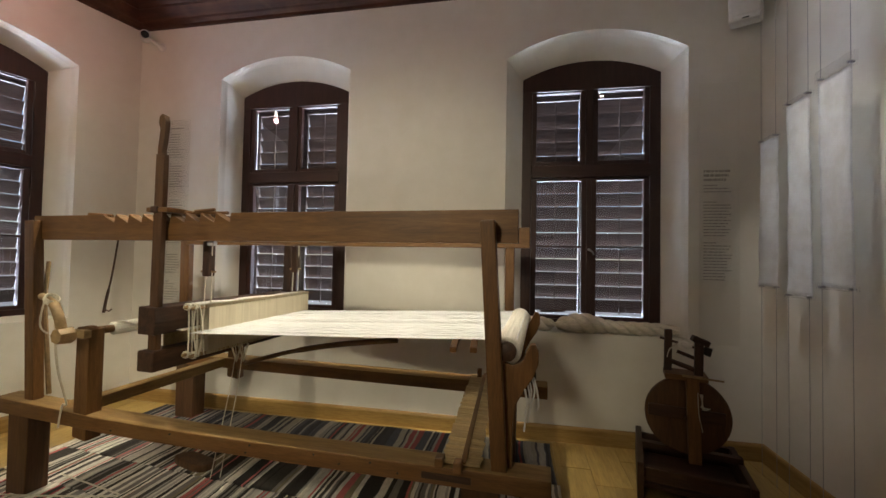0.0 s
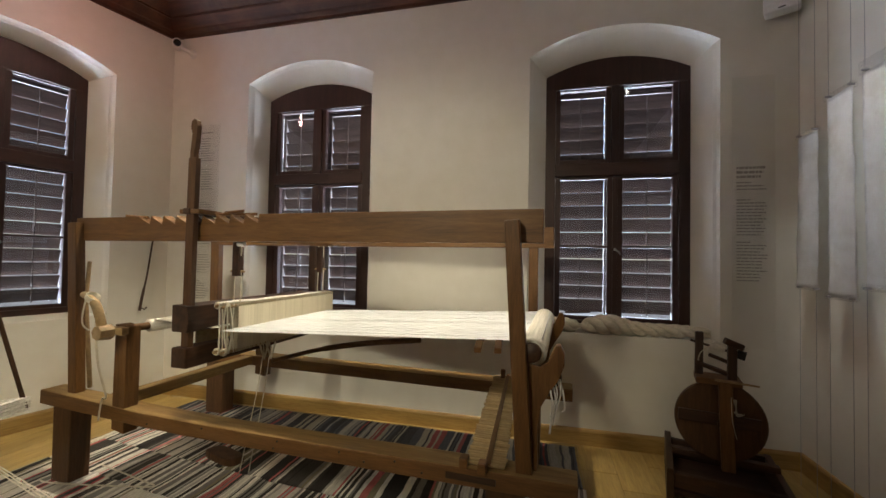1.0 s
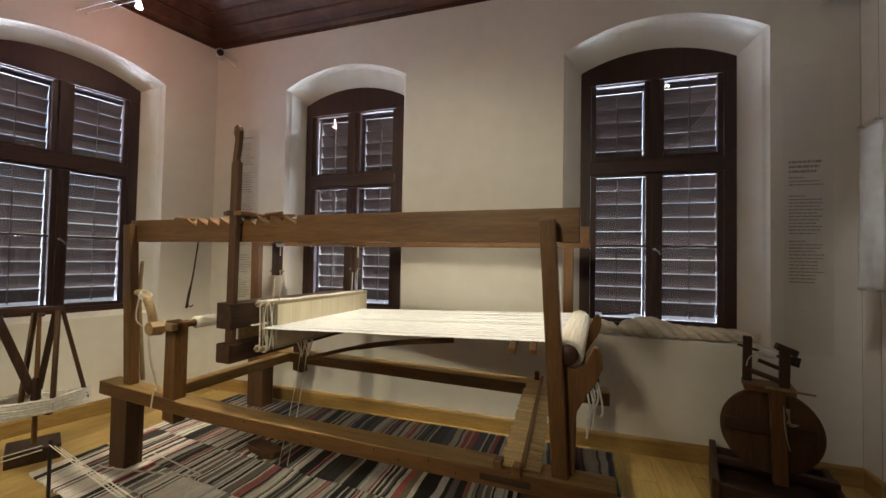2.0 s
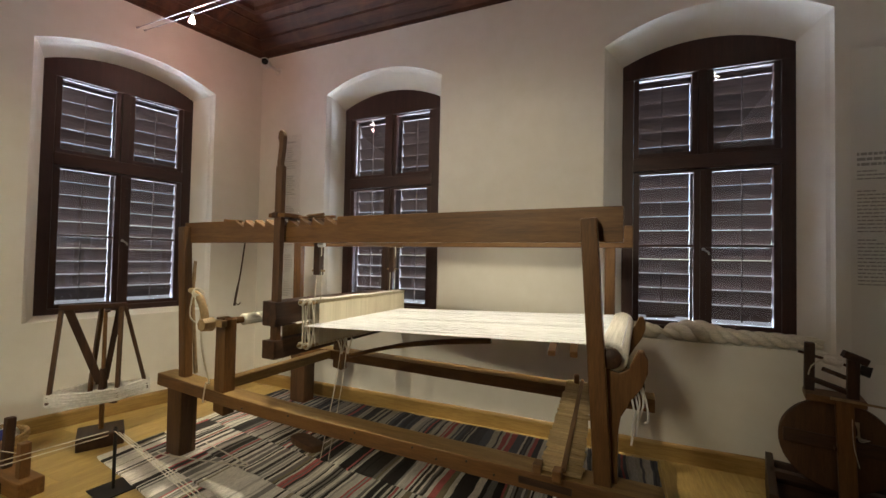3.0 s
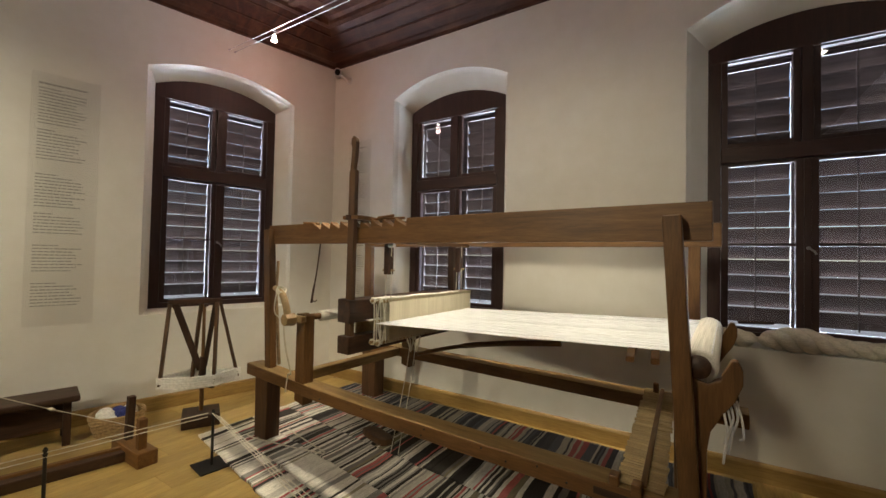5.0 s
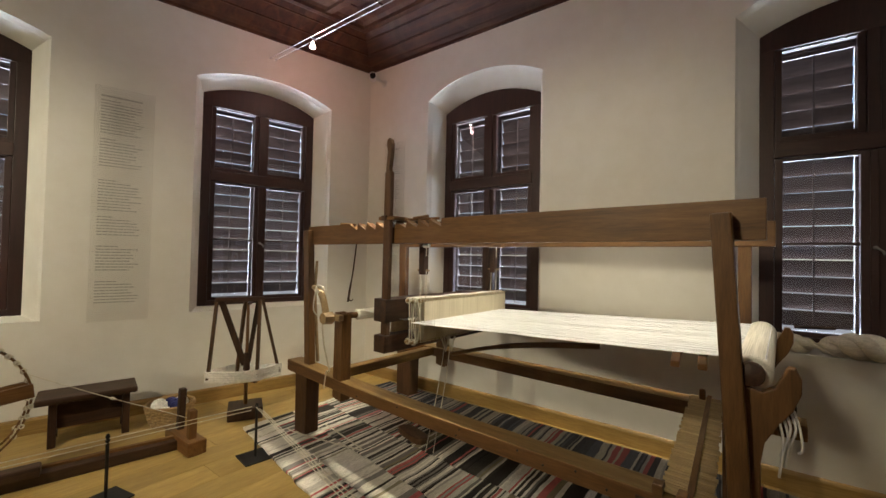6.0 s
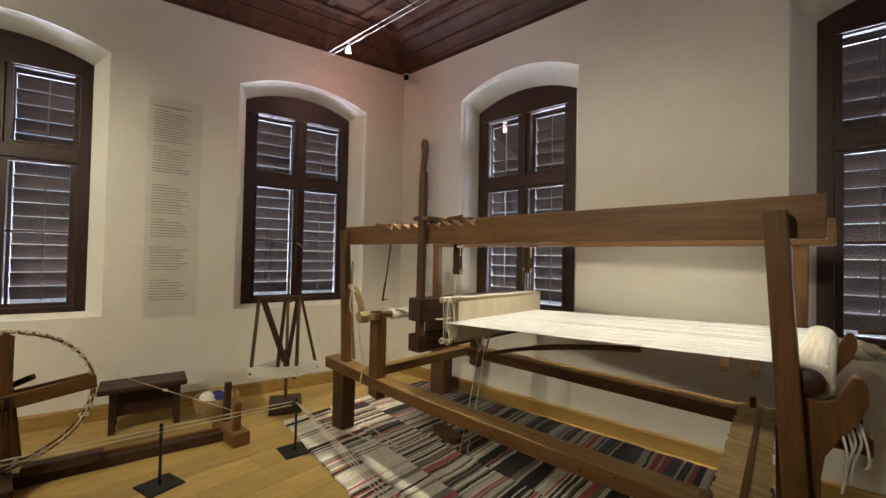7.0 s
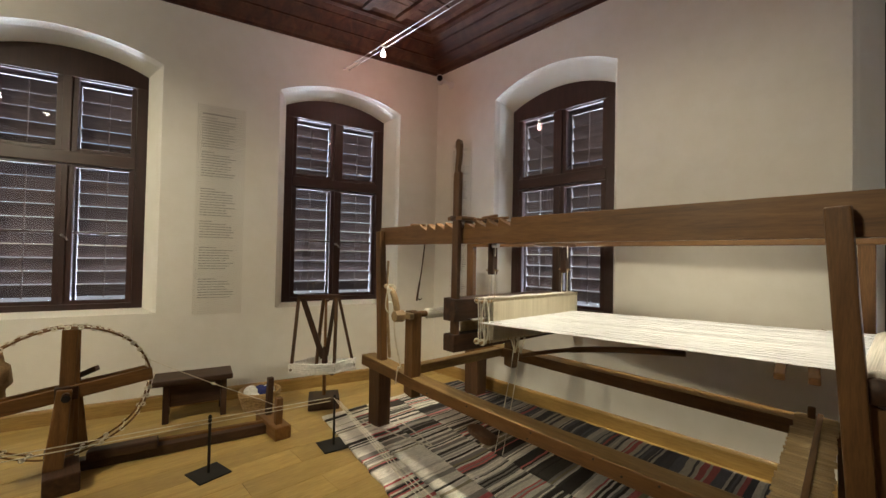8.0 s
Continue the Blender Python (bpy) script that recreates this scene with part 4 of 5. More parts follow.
# ---------------------------------------------------------------- oak boards, last of the structure
def boards():
    x = -5.0
    k = 0
    shapes = {}
    while x < EX:
        w = 0.21
        y = SY
        first = random.uniform(0.4, 1.6)
        while y < NY:
            length = first or random.choice((1.2, 1.5, 1.8, 2.1))
            first = 0
            y1 = min(y + length, NY + 0.01)
            # boards run a little way under the slanting west wall
            if x < CORNER.x:
                y1 = min(y1, round(CORNER.y - (CORNER.x - x - w) / math.tan(radians(90 - W_TURN)) + 0.2, 2))
            if y1 - y > 0.1:
                key = round(y1 - y, 2)
                if key not in shapes:
                    ob = part("plank", block(-w / 2 + 0.0008, w / 2 - 0.0008, -key / 2 + 0.0008, key / 2 - 0.0008, -0.02, 0.0, 0.0012), M_OAK, floor)
                    shapes[key] = ob.data
                else:
                    ob = new("plank", shapes[key])
                    ob.parent = floor
                ob.location = (x + w / 2, (y + y1) / 2, 0)
            y += length
        x += w


# ---------------------------------------------------------------- yarn hank on the sill
def hank():
    """A thick twisted skein that lies along the sill of the window."""
    ob = thing("yarn_hank", "thick twisted hank of cream wool on the window sill", "yarn", pose(0.535, NY + 0.06, OUT_SILL + 0.050))
    n = 120
    for ply in range(3):
        bm = None
        pts, rad = [], []
        for i in range(n + 1):
            t = i / n
            x = -0.58 + 1.16 * t
            swell = 0.040 + 0.026 * math.exp(-((t - 0.44) / 0.11) ** 2) + 0.010 * math.exp(-((t - 0.14) / 0.09) ** 2) - 0.030 * math.exp(-((t - 0.275) / 0.028) ** 2) - 0.012 * max(0, t - 0.85) / 0.15
            a = t * 30 + ply * math.tau / 3
            r = swell * 0.72
            lift = 0.020 * math.exp(-((t - 0.44) / 0.12) ** 2)
            pts.append((x, r * math.cos(a) * 1.1, r * math.sin(a) * 0.8 + lift - 0.004))
            rad.append(swell * (0.64 + 0.06 * noise.noise((x * 12, ply, 0))))
        part("strand", tube(pts, rad, 10), M_HANK, ob, "", True)
    return ob


hank()


# ---------------------------------------------------------------- bobbin winder with its solid wheel
def bobbin_winder():
    ob = thing("bobbin_winder", "dark brown wooden bobbin winder with solid round wheel", "winder", pose(0.995, 2.645, 0, 0, 0, -14))
    # tray base
    part("base_side", block(-0.27, -0.235, -0.30, 0.26, 0.0, 0.20, 0.006), M_DY, ob)
    part("base_side", block(0.25, 0.285, -0.28, 0.26, 0.0, 0.17, 0.006), M_DY, ob)
    part("base_end", block(-0.236, 0.251, -0.26, -0.225, 0.09, 0.165, 0.006), M_DX, ob)
    part("base_end", block(-0.236, 0.251, 0.21, 0.245, 0.02, 0.17, 0.006), M_DX, ob)
    part("base_board", block(-0.236, 0.251, -0.224, 0.209, 0.035, 0.06, 0.004), M_DX, ob)
    part("base_rail", block(-0.262, 0.28, 0.0, 0.05, 0.165, 0.20, 0.005), M_DX, ob)
    # wheel: three boards held by a batten, turned round
    wheel = part("wheel", tube([(0, -0.018, 0.405), (0, -0.014, 0.405), (0, 0.016, 0.405), (0, 0.02, 0.405)], [0.218, 0.224, 0.224, 0.218], 48), M_DARK_SHADED, ob, "solid round dark wooden wheel")
    part("wheel_batten", block(-0.205, 0.19, -0.036, -0.017, 0.385, 0.452, 0.004, None, pose(0, 0, 0, 0, 0, 0)), M_DX, wheel)
    part("hub", tube([(0, -0.07, 0.405), (0, -0.0, 0.405)], [0.014, 0.02], 12), M_DX, wheel)
    bm = None
    for k in range(5):
        bm = tube(arc([(0.06 + 0.004 * k, -0.034, 0.545), (0.075, -0.04, 0.50 - 0.01 * k), (0.065 + 0.012 * k, -0.036, 0.47)], 4), 0.003, 5, bm)
    bm = tube(arc([(0.045, -0.075, 0.62), (0.05, -0.085, 0.45), (0.072, -0.07, 0.34)]), 0.0022, 5, bm)
    part("yarn_end", bm, M_CORD, wheel)
    part("upright", bar((0.035, -0.065, 0.155), (0.02, -0.06, 0.645), 0.066, 0.04, 0.006, None, (0, 1, 0)), M_LZ, ob)
    part("upright", bar((0.0, 0.065, 0.16), (0.0, 0.06, 0.63), 0.06, 0.04, 0.006, None, (0, 1, 0)), M_LZ, ob)
    part("crossbar", block(-0.12, 0.10, -0.075, 0.08, 0.622, 0.655, 0.005), M_LX, ob)
    # spindle head
    part("head_post", bar((-0.098, 0.03, 0.64), (-0.095, 0.03, 0.90), 0.042, 0.042, 0.008, None, (0, 1, 0)), M_DZ, ob)
    part("head_post", bar((0.055, -0.03, 0.64), (0.058, -0.03, 0.865), 0.045, 0.04, 0.006, None, (0, 1, 0)), M_DZ, ob)
    part("head_tie", bar((-0.10, 0.03, 0.715), (0.06, -0.03, 0.675), 0.035, 0.022, 0.004), M_DX, ob)
    part("head_tie", bar((-0.05, 0.01, 0.775), (0.05, -0.03, 0.745), 0.016, 0.02, 0.004), M_DX, ob)
    part("clamp", bar((0.02, -0.045, 0.872), (0.105, -0.035, 0.838), 0.06, 0.035, 0.006), M_DX, ob)
    part("spindle", tube([(-0.14, 0.03, 0.846), (0.12, -0.02, 0.79)], 0.007, 8), M_DX, ob)
    part("bobbin", tube([(-0.045, 0.012, 0.826), (-0.04, 0.012, 0.825), (0.022, 0.0, 0.811), (0.026, 0.0, 0.81)], [0.010, 0.022, 0.022, 0.010], 14), M_WHITEY, ob, "white bobbin on the spindle", True)
    part("whorl", tube([(0.082, -0.012, 0.797), (0.122, -0.02, 0.788)], [0.024, 0.026], 14), M_BLACK, ob)
    bm = tube(arc([(-0.04, 0.0, 0.83), (-0.09, -0.02, 0.79), (-0.105, -0.02, 0.74)]), 0.003, 5)
    part("yarn", bm, M_CORD, ob)
    part("winding_stick", tube([(-0.03, -0.09, 0.655), (0.175, -0.06, 0.640)], [0.008, 0.005], 8), M_HORN, ob, "thin pale stick across the top")
    return ob


bobbin_winder()


# ---------------------------------------------------------------- clear text panels
def text_panel(width, z0, z1, groups, m, label):
    """Clear sheet just off the wall, printed with small grey lines in paragraphs."""
    ob = thing("text_panel", label, "panel", m, "museum text panels")
    sheet = part("sheet", block(-width / 2, width / 2, -0.026, -0.020, z0, z1, 0.001), M_ACRYL, ob)
    sheet.visible_shadow = True
    rng = random.Random(int(width * 1000 + z1 * 77))
    bm = bmesh.new()
    left = -width / 2 + width * 0.10
    full = width * 0.72
    for top, bottom, step, bold in groups:
        z = top
        first = True
        while z > bottom:
            w = full * (rng.uniform(0.3, 0.5) if first and not bold else rng.uniform(0.72, 1.0))
            h = step * (0.55 if bold else 0.36)
            x = left
            while x < left + w:
                wl = min(rng.uniform(0.010, 0.038), left + w - x)
                v = [bm.verts.new(p) for p in ((x, -0.0275, z - h), (x + wl, -0.0275, z - h), (x + wl, -0.0275, z), (x, -0.0275, z))]
                bm.faces.new(v)
                x += wl + 0.005
            z -= step
            first = False
    t = part("print", bm, M_INK, ob, "small grey printed lines")
    tagged(t, kind="stuff")
    return ob


def fractions(z0, z1, rows, step):
    return [(z1 - a * (z1 - z0), z1 - b * (z1 - z0), step, bold) for a, b, bold in rows]


ROWS = ((0.04, 0.05, True), (0.06, 0.20, False), (0.225, 0.345, False), (0.40, 0.53, False), (0.555, 0.64, False), (0.68, 0.79, False), (0.83, 0.93, False))
text_panel(0.37, 0.758, 2.553, fractions(0.758, 2.553, ROWS, 0.0225), M_WEST @ pose(-2.15, 0, 0), "tall clear acrylic text panel on the plastered wall")
text_panel(0.30, 0.78, 2.50, fractions(0.78, 2.50, ROWS, 0.0225), M_NORTH @ pose(-3.02, 0, 0), "tall clear acrylic text panel beside the corner")
text_panel(0.247, 0.756, 2.556, [(1.953, 1.89, 0.030, True), (1.85, 1.80, 0.022, False), (1.735, 1.50, 0.021, False), (1.455, 1.20, 0.021, False)], M_NORTH @ pose(1.343, 0, 0), "tall clear acrylic text panel beside the window")


# ---------------------------------------------------------------- linen textiles on wires
def textile(y0, y1, z0, z1, x, sway, rods):
    ob = thing("hanging_textile", "white linen towel hanging on thin wires" + (" between clear rods" if rods else ""), "textile", None, "linen textiles by the wall")
    bm = bmesh.new()
    nx, nz = 14, 40
    g = []
    for i in range(nx + 1):
        u = i / nx
        row = []
        for j in range(nz + 1):
            v = j / nz
            edge = 0.006 * noise.noise((v * 7, i // nx, y0)) if i in (0, nx) else 0
            row.append(bm.verts.new((x + 0.010 * math.sin(u * 5 + v * 2 + sway) * (1 - 0.5 * v) + 0.004 * noise.noise((u * 5, v * 6, sway)), y0 + (y1 - y0) * u + edge, z0 + (z1 - z0) * v + 0.012 * (u - 0.5) * (1 - v))))
        g.append(row)
    for i in range(nx):
        for j in range(nz):
            bm.faces.new((g[i][j], g[i + 1][j], g[i + 1][j + 1], g[i][j + 1]))
    bmesh.ops.solidify(bm, geom=bm.faces[:], thickness=0.002)
    part("linen", bm, M_LINEN, ob, "", True)
    for z, h in ((z1, 0.055 if rods else 0.02), (z0, 0.02)):
        part("rod", block(x - 0.012, x + 0.014, y0 - 0.01, y1 + 0.01, z - 0.012, z + h, 0.003), M_ACRYL, ob, "clear acrylic rod")
    for y in (y0 + 0.015, y1 - 0.015):
        part("wire", tube([(x, y, z1), (x, y, ROOM_H + 0.03)], 0.0014, 5), M_STEEL, ob)
        part("wire", tube([(x, y, 0.001), (x, y, z0)], 0.0014, 5), M_STEEL, ob)
        for z in (z1 + 0.01, z0):
            part("clip", tube([(x - 0.014, y, z), (x + 0.014, y, z)], 0.006, 8), M_STEEL, ob)
    return ob


textile(2.69, 2.865, 1.175, 2.075, 1.50, 0.0, False)
textile(2.415, 2.61, 1.14, 2.215, 1.50, 1.7, False)
textile(2.135, 2.355, 1.20, 2.245, 1.50, 3.1, True)


# ---------------------------------------------------------------- loudspeaker and camera near the ceiling
ob = thing("wall_speaker", "small white loudspeaker near the ceiling", "speaker", pose(1.455, 2.93, 3.06, 8, 0, -28) @ Matrix.Scale(0.92, 4))
bm = slab([(-0.10, -0.075, -0.16), (0.10, -0.075, -0.16), (0.10, -0.075, 0.16), (-0.10, -0.075, 0.16)], 0.15, "y", 0.02)
part("cabinet", bm, M_PLAST, ob)
part("grille", block(-0.085, 0.085, -0.082, -0.072, -0.12, 0.145, 0.006), M_PLAST, ob)
part("badge", block(-0.02, 0.02, -0.077, -0.073, -0.148, -0.140, 0.001), M_BLACK, ob, "small dark badge")
part("bracket", block(-0.03, 0.03, 0.07, 0.16, -0.03, 0.03, 0.006), M_PLAST, ob)

ob = thing("security_camera", "small white security camera in the corner", "camera", pose(-3.315, 2.995, 3.238) @ Matrix.Scale(1.25, 4))
part("housing", tube([(-0.055, 0.035, 0.03), (-0.05, 0.032, 0.03), (0.03, -0.045, 0.005), (0.034, -0.05, 0.004)], [0.028, 0.034, 0.034, 0.030], 18), M_PLAST, ob, "", True)
part("lens", tube([(0.03, -0.046, 0.005), (0.040, -0.056, 0.002)], [0.026, 0.024], 18), M_DARKP, ob, "dark round lens")
part("mount", tube([(0.075, 0.062, -0.04), (0.06, 0.03, -0.03), (0.02, -0.01, 0.0)], [0.03, 0.014, 0.012], 12), M_PLAST, ob)
part("plate", tube([(0.075, 0.064, -0.04), (0.075, 0.052, -0.04)], 0.035, 16), M_PLAST, ob)


# ---------------------------------------------------------------- cable track and its spots
def cable_spot(x, y, z, aim, m=None):
    ob = thing("cable_spotlight", "small lit halogen spotlight clipped on twin cables, those on the rear track added", "spotlight", pose(x, y, z), "cable spotlights")
    part("clip", bar((0, -0.03, 0.0), (0, 0.03, 0.0), 0.016, 0.012, 0.003), M_STEEL, ob)
    d = (Vector(aim) - Vector((x, y, z))).normalized()
    part("stem", tube([(0, 0, 0), d * 0.05], 0.006, 8), M_STEEL, ob)
    a = [d * t for t in (0.03, 0.045, 0.07, 0.082)]
    part("reflector", tube(a, [0.007, 0.011, 0.020, 0.023], 18), bulb, ob, "glowing glass reflector", True)
    return ob


# the second row is an unseen track, added to carry the fill lamps
TRACKS = ((2.03, -3.70, ((-3.05, (-3.2, 2.03, 1.0)), (-1.75, (-2.3, 2.2, 0.3)), (-0.5, (-0.5, 2.1, 0.9)), (0.83, (1.5, 2.35, 1.75)))),
          (-1.8, -4.55, ((-3.7, (-4.15, -0.3, 2.9)), (-2.4, (-3.9, 0.8, 0.9)), (-1.5, (-1.15, 3.0, 0.8)))))
for ty, xw, heads in TRACKS:
    ob = thing("cable_track", "two thin steel cables strung across the room, the rear track added", "track light")
    for dy in (-0.025, 0.025):
        part("cable", tube([(xw, ty + dy, 3.17), (EX, ty + dy, 3.17)], 0.0035, 6), M_STEEL, ob)
        part("anchor", tube([(xw - 0.03 + dy * 0.24, ty + dy, 3.17), (xw + 0.03, ty + dy, 3.17)], [0.012, 0.007], 10), M_STEEL, ob)
    for hx, aim in heads:
        cable_spot(hx, ty, 3.17, aim)


# ---------------------------------------------------------------- swift with its ring of yarn
def swift():
    ob = thing("yarn_swift", "dark wooden yarn swift holding a white skein", "swift", pose(-3.26, 1.64, 0, 0, 0, -27))
    # local y runs across the view, local x towards it
    part("base", block(-0.11, 0.125, -0.125, 0.125, 0.0, 0.09, 0.008), M_DX, ob, "heavy dark wooden base block")
    part("pole", tube([(0, 0, 0.09), (0, 0, 0.50), (0, 0, 0.93)], [0.015, 0.013, 0.011], 10), M_LZ, ob)
    part("hub", tube([(0, 0, 0.36), (0, 0, 0.50)], [0.026, 0.020], 10), M_DZ, ob)
    part("top_bar", bar((0, -0.235, 0.928), (0, 0.115, 0.928), 0.05, 0.036, 0.006), M_DY, ob)
    part("top_bar", bar((-0.08, 0.01, 0.90), (0.08, 0.01, 0.90), 0.03, 0.018, 0.005), M_DX, ob)
    for x, y, a, b in ((0.0, -0.222, 0.03, -0.268), (0.0, 0.105, -0.03, 0.245), (0.05, 0.085, 0.11, 0.075), (-0.06, -0.02, -0.11, -0.07)):
        part("arm", bar((x, y, 0.922), (a, b, 0.315), 0.034, 0.022, 0.004, None, (0, 0.3, 1)), M_DARK_SHADED, ob)
    part("brace", bar((0.0, -0.19, 0.915), (0.0, -0.015, 0.40), 0.046, 0.02, 0.004, None, (1, 0, 0)), M_DZ, ob)
    part("brace", bar((0.0, 0.075, 0.915), (0.0, 0.012, 0.42), 0.034, 0.018, 0.004, None, (1, 0, 0)), M_DZ, ob)
    part("foot_bar", bar((0.03, -0.255, 0.305), (-0.03, 0.255, 0.305), 0.022, 0.02, 0.004), M_DY, ob)
    part("foot_bar", bar((-0.12, -0.07, 0.29), (0.12, 0.07, 0.29), 0.022, 0.02, 0.004), M_DX, ob)
    # the skein: many strands round the four arms
    ring = [(0.035, -0.285), (0.125, 0.075), (-0.035, 0.262), (-0.125, -0.075)]
    bm = None
    rng = random.Random(4)
    for k in range(60):
        z = 0.298 + rng.random() * 0.082
        o = rng.uniform(-0.008, 0.012)
        pts = []
        for i in range(4):
            a, b = Vector((*ring[i], 0)), Vector((*ring[(i + 1) % 4], 0))
            for t in (0.04, 0.35, 0.65, 0.96):
                p = a.lerp(b, t)
                d = p.normalized()
                sag = -0.010 * math.sin(math.pi * t) + rng.uniform(-0.003, 0.003)
                pts.append(p + d * o + Vector((0, 0, z + sag + 0.012 * (1 if i in (1, 3) else 0) * math.sin(math.pi * t))))
        bm = tube(pts, 0.0042, 5, bm, True)
    sk = part("skein", bm, M_WHITEY, ob, "loose white skein round the arms", True)
    tagged(sk, kind="stuff")
    return ob


swift()


# ---------------------------------------------------------------- low stool and basket of yarn
def stool():
    ob = thing("low_stool", "low dark-stained wooden stool by the wall", "stool", pose(-3.735, 0.77, 0, 0, 0, -12))
    part("seat", block(-0.14, 0.14, -0.265, 0.265, 0.285, 0.325, 0.012), M_DY, ob)
    for y in (-0.19, 0.19):
        o = [(-0.12, y, 0.0), (-0.085, y, 0.0), (-0.055, y, 0.07), (0.055, y, 0.07), (0.085, y, 0.0), (0.12, y, 0.0), (0.105, y, 0.287), (-0.105, y, 0.287)]
        part("leg", slab([(a, b - 0.008, c) for a, b, c in o], 0.042, "y", 0.005), M_DZ, ob)
    # front board deepened and dark, standing for the shadow between the legs
    part("apron", block(0.055, 0.075, -0.185, 0.19, 0.11, 0.286, 0.004), M_DY, ob)
    part("apron", block(-0.095, -0.075, -0.185, 0.19, 0.20, 0.286, 0.004), M_DY, ob)
    return ob


stool()


def basket():
    ob = thing("yarn_basket", "small round wicker basket on the floor", "basket", pose(-3.56, 1.215, 0) @ Matrix.Scale(1.12, 4))
    bm = None
    for k in range(11):
        z = 0.012 + k * 0.0105
        r = 0.112 + 0.030 * k / 10
        pts = [(r * math.cos(t) + 0.004 * math.cos(12 * t + math.pi * k), (r + 0.004 * math.cos(12 * t + math.pi * k)) * math.sin(t), z) for t in [i * math.tau / 48 for i in range(48)]]
        bm = tube(pts, 0.0068, 5, bm, True)
    tagged(part("wall", bm, M_WICKER, ob, "woven wicker sides"), kind="stuff")
    part("bottom", tube([(0, 0, 0.002), (0, 0, 0.014)], 0.115, 24), M_WICKER, ob)
    pts = [(0.138 * math.cos(t), 0.138 * math.sin(t), 0.128) for t in [i * math.tau / 32 for i in range(32)]]
    part("rim", tube(pts, 0.010, 7, None, True), M_WICKER, ob)
    return ob


basket()


def ball(name, x, y, z, r, mat, label):
    """A wound ball of yarn: a core wrapped with strands."""
    rng = random.Random(int(r * 10000 + x * 100))
    bm = bmesh.new()
    bmesh.ops.create_icosphere(bm, subdivisions=2, radius=r * 0.93)
    for k in range(16):
        axis = Vector((rng.gauss(0, 1), rng.gauss(0, 1), rng.gauss(0, 1))).normalized()
        p = axis.orthogonal().normalized()
        q = axis.cross(p)
        bm = tube([(p * math.cos(t) + q * math.sin(t)) * r * 0.96 for t in [i * math.tau / 18 for i in range(18)]], 0.0042, 4, bm, True)
    ob = part(name, bm, mat, None, "", True)
    ob.location = (x, y, z)
    return tagged(ob, label, "yarn", "balls of yarn in the basket")


ball("yarn_ball", -3.60, 1.155, 0.125, 0.055, M_WHITEY, "white ball of yarn in the wicker basket")
ball("yarn_ball", -3.50, 1.24, 0.135, 0.052, M_BLUE, "dark blue ball of yarn in the wicker basket")
ball("yarn_ball", -3.57, 1.29, 0.125, 0.050, M_WHITEY, "white ball of yarn in the wicker basket")
ball("yarn_ball", -3.50, 1.165, 0.095, 0.045, M_WHITEY, "white ball of yarn in the wicker basket")
ball("yarn_ball", -3.62, 1.24, 0.115, 0.050, M_BLUE, "dark blue ball of yarn in the wicker basket")


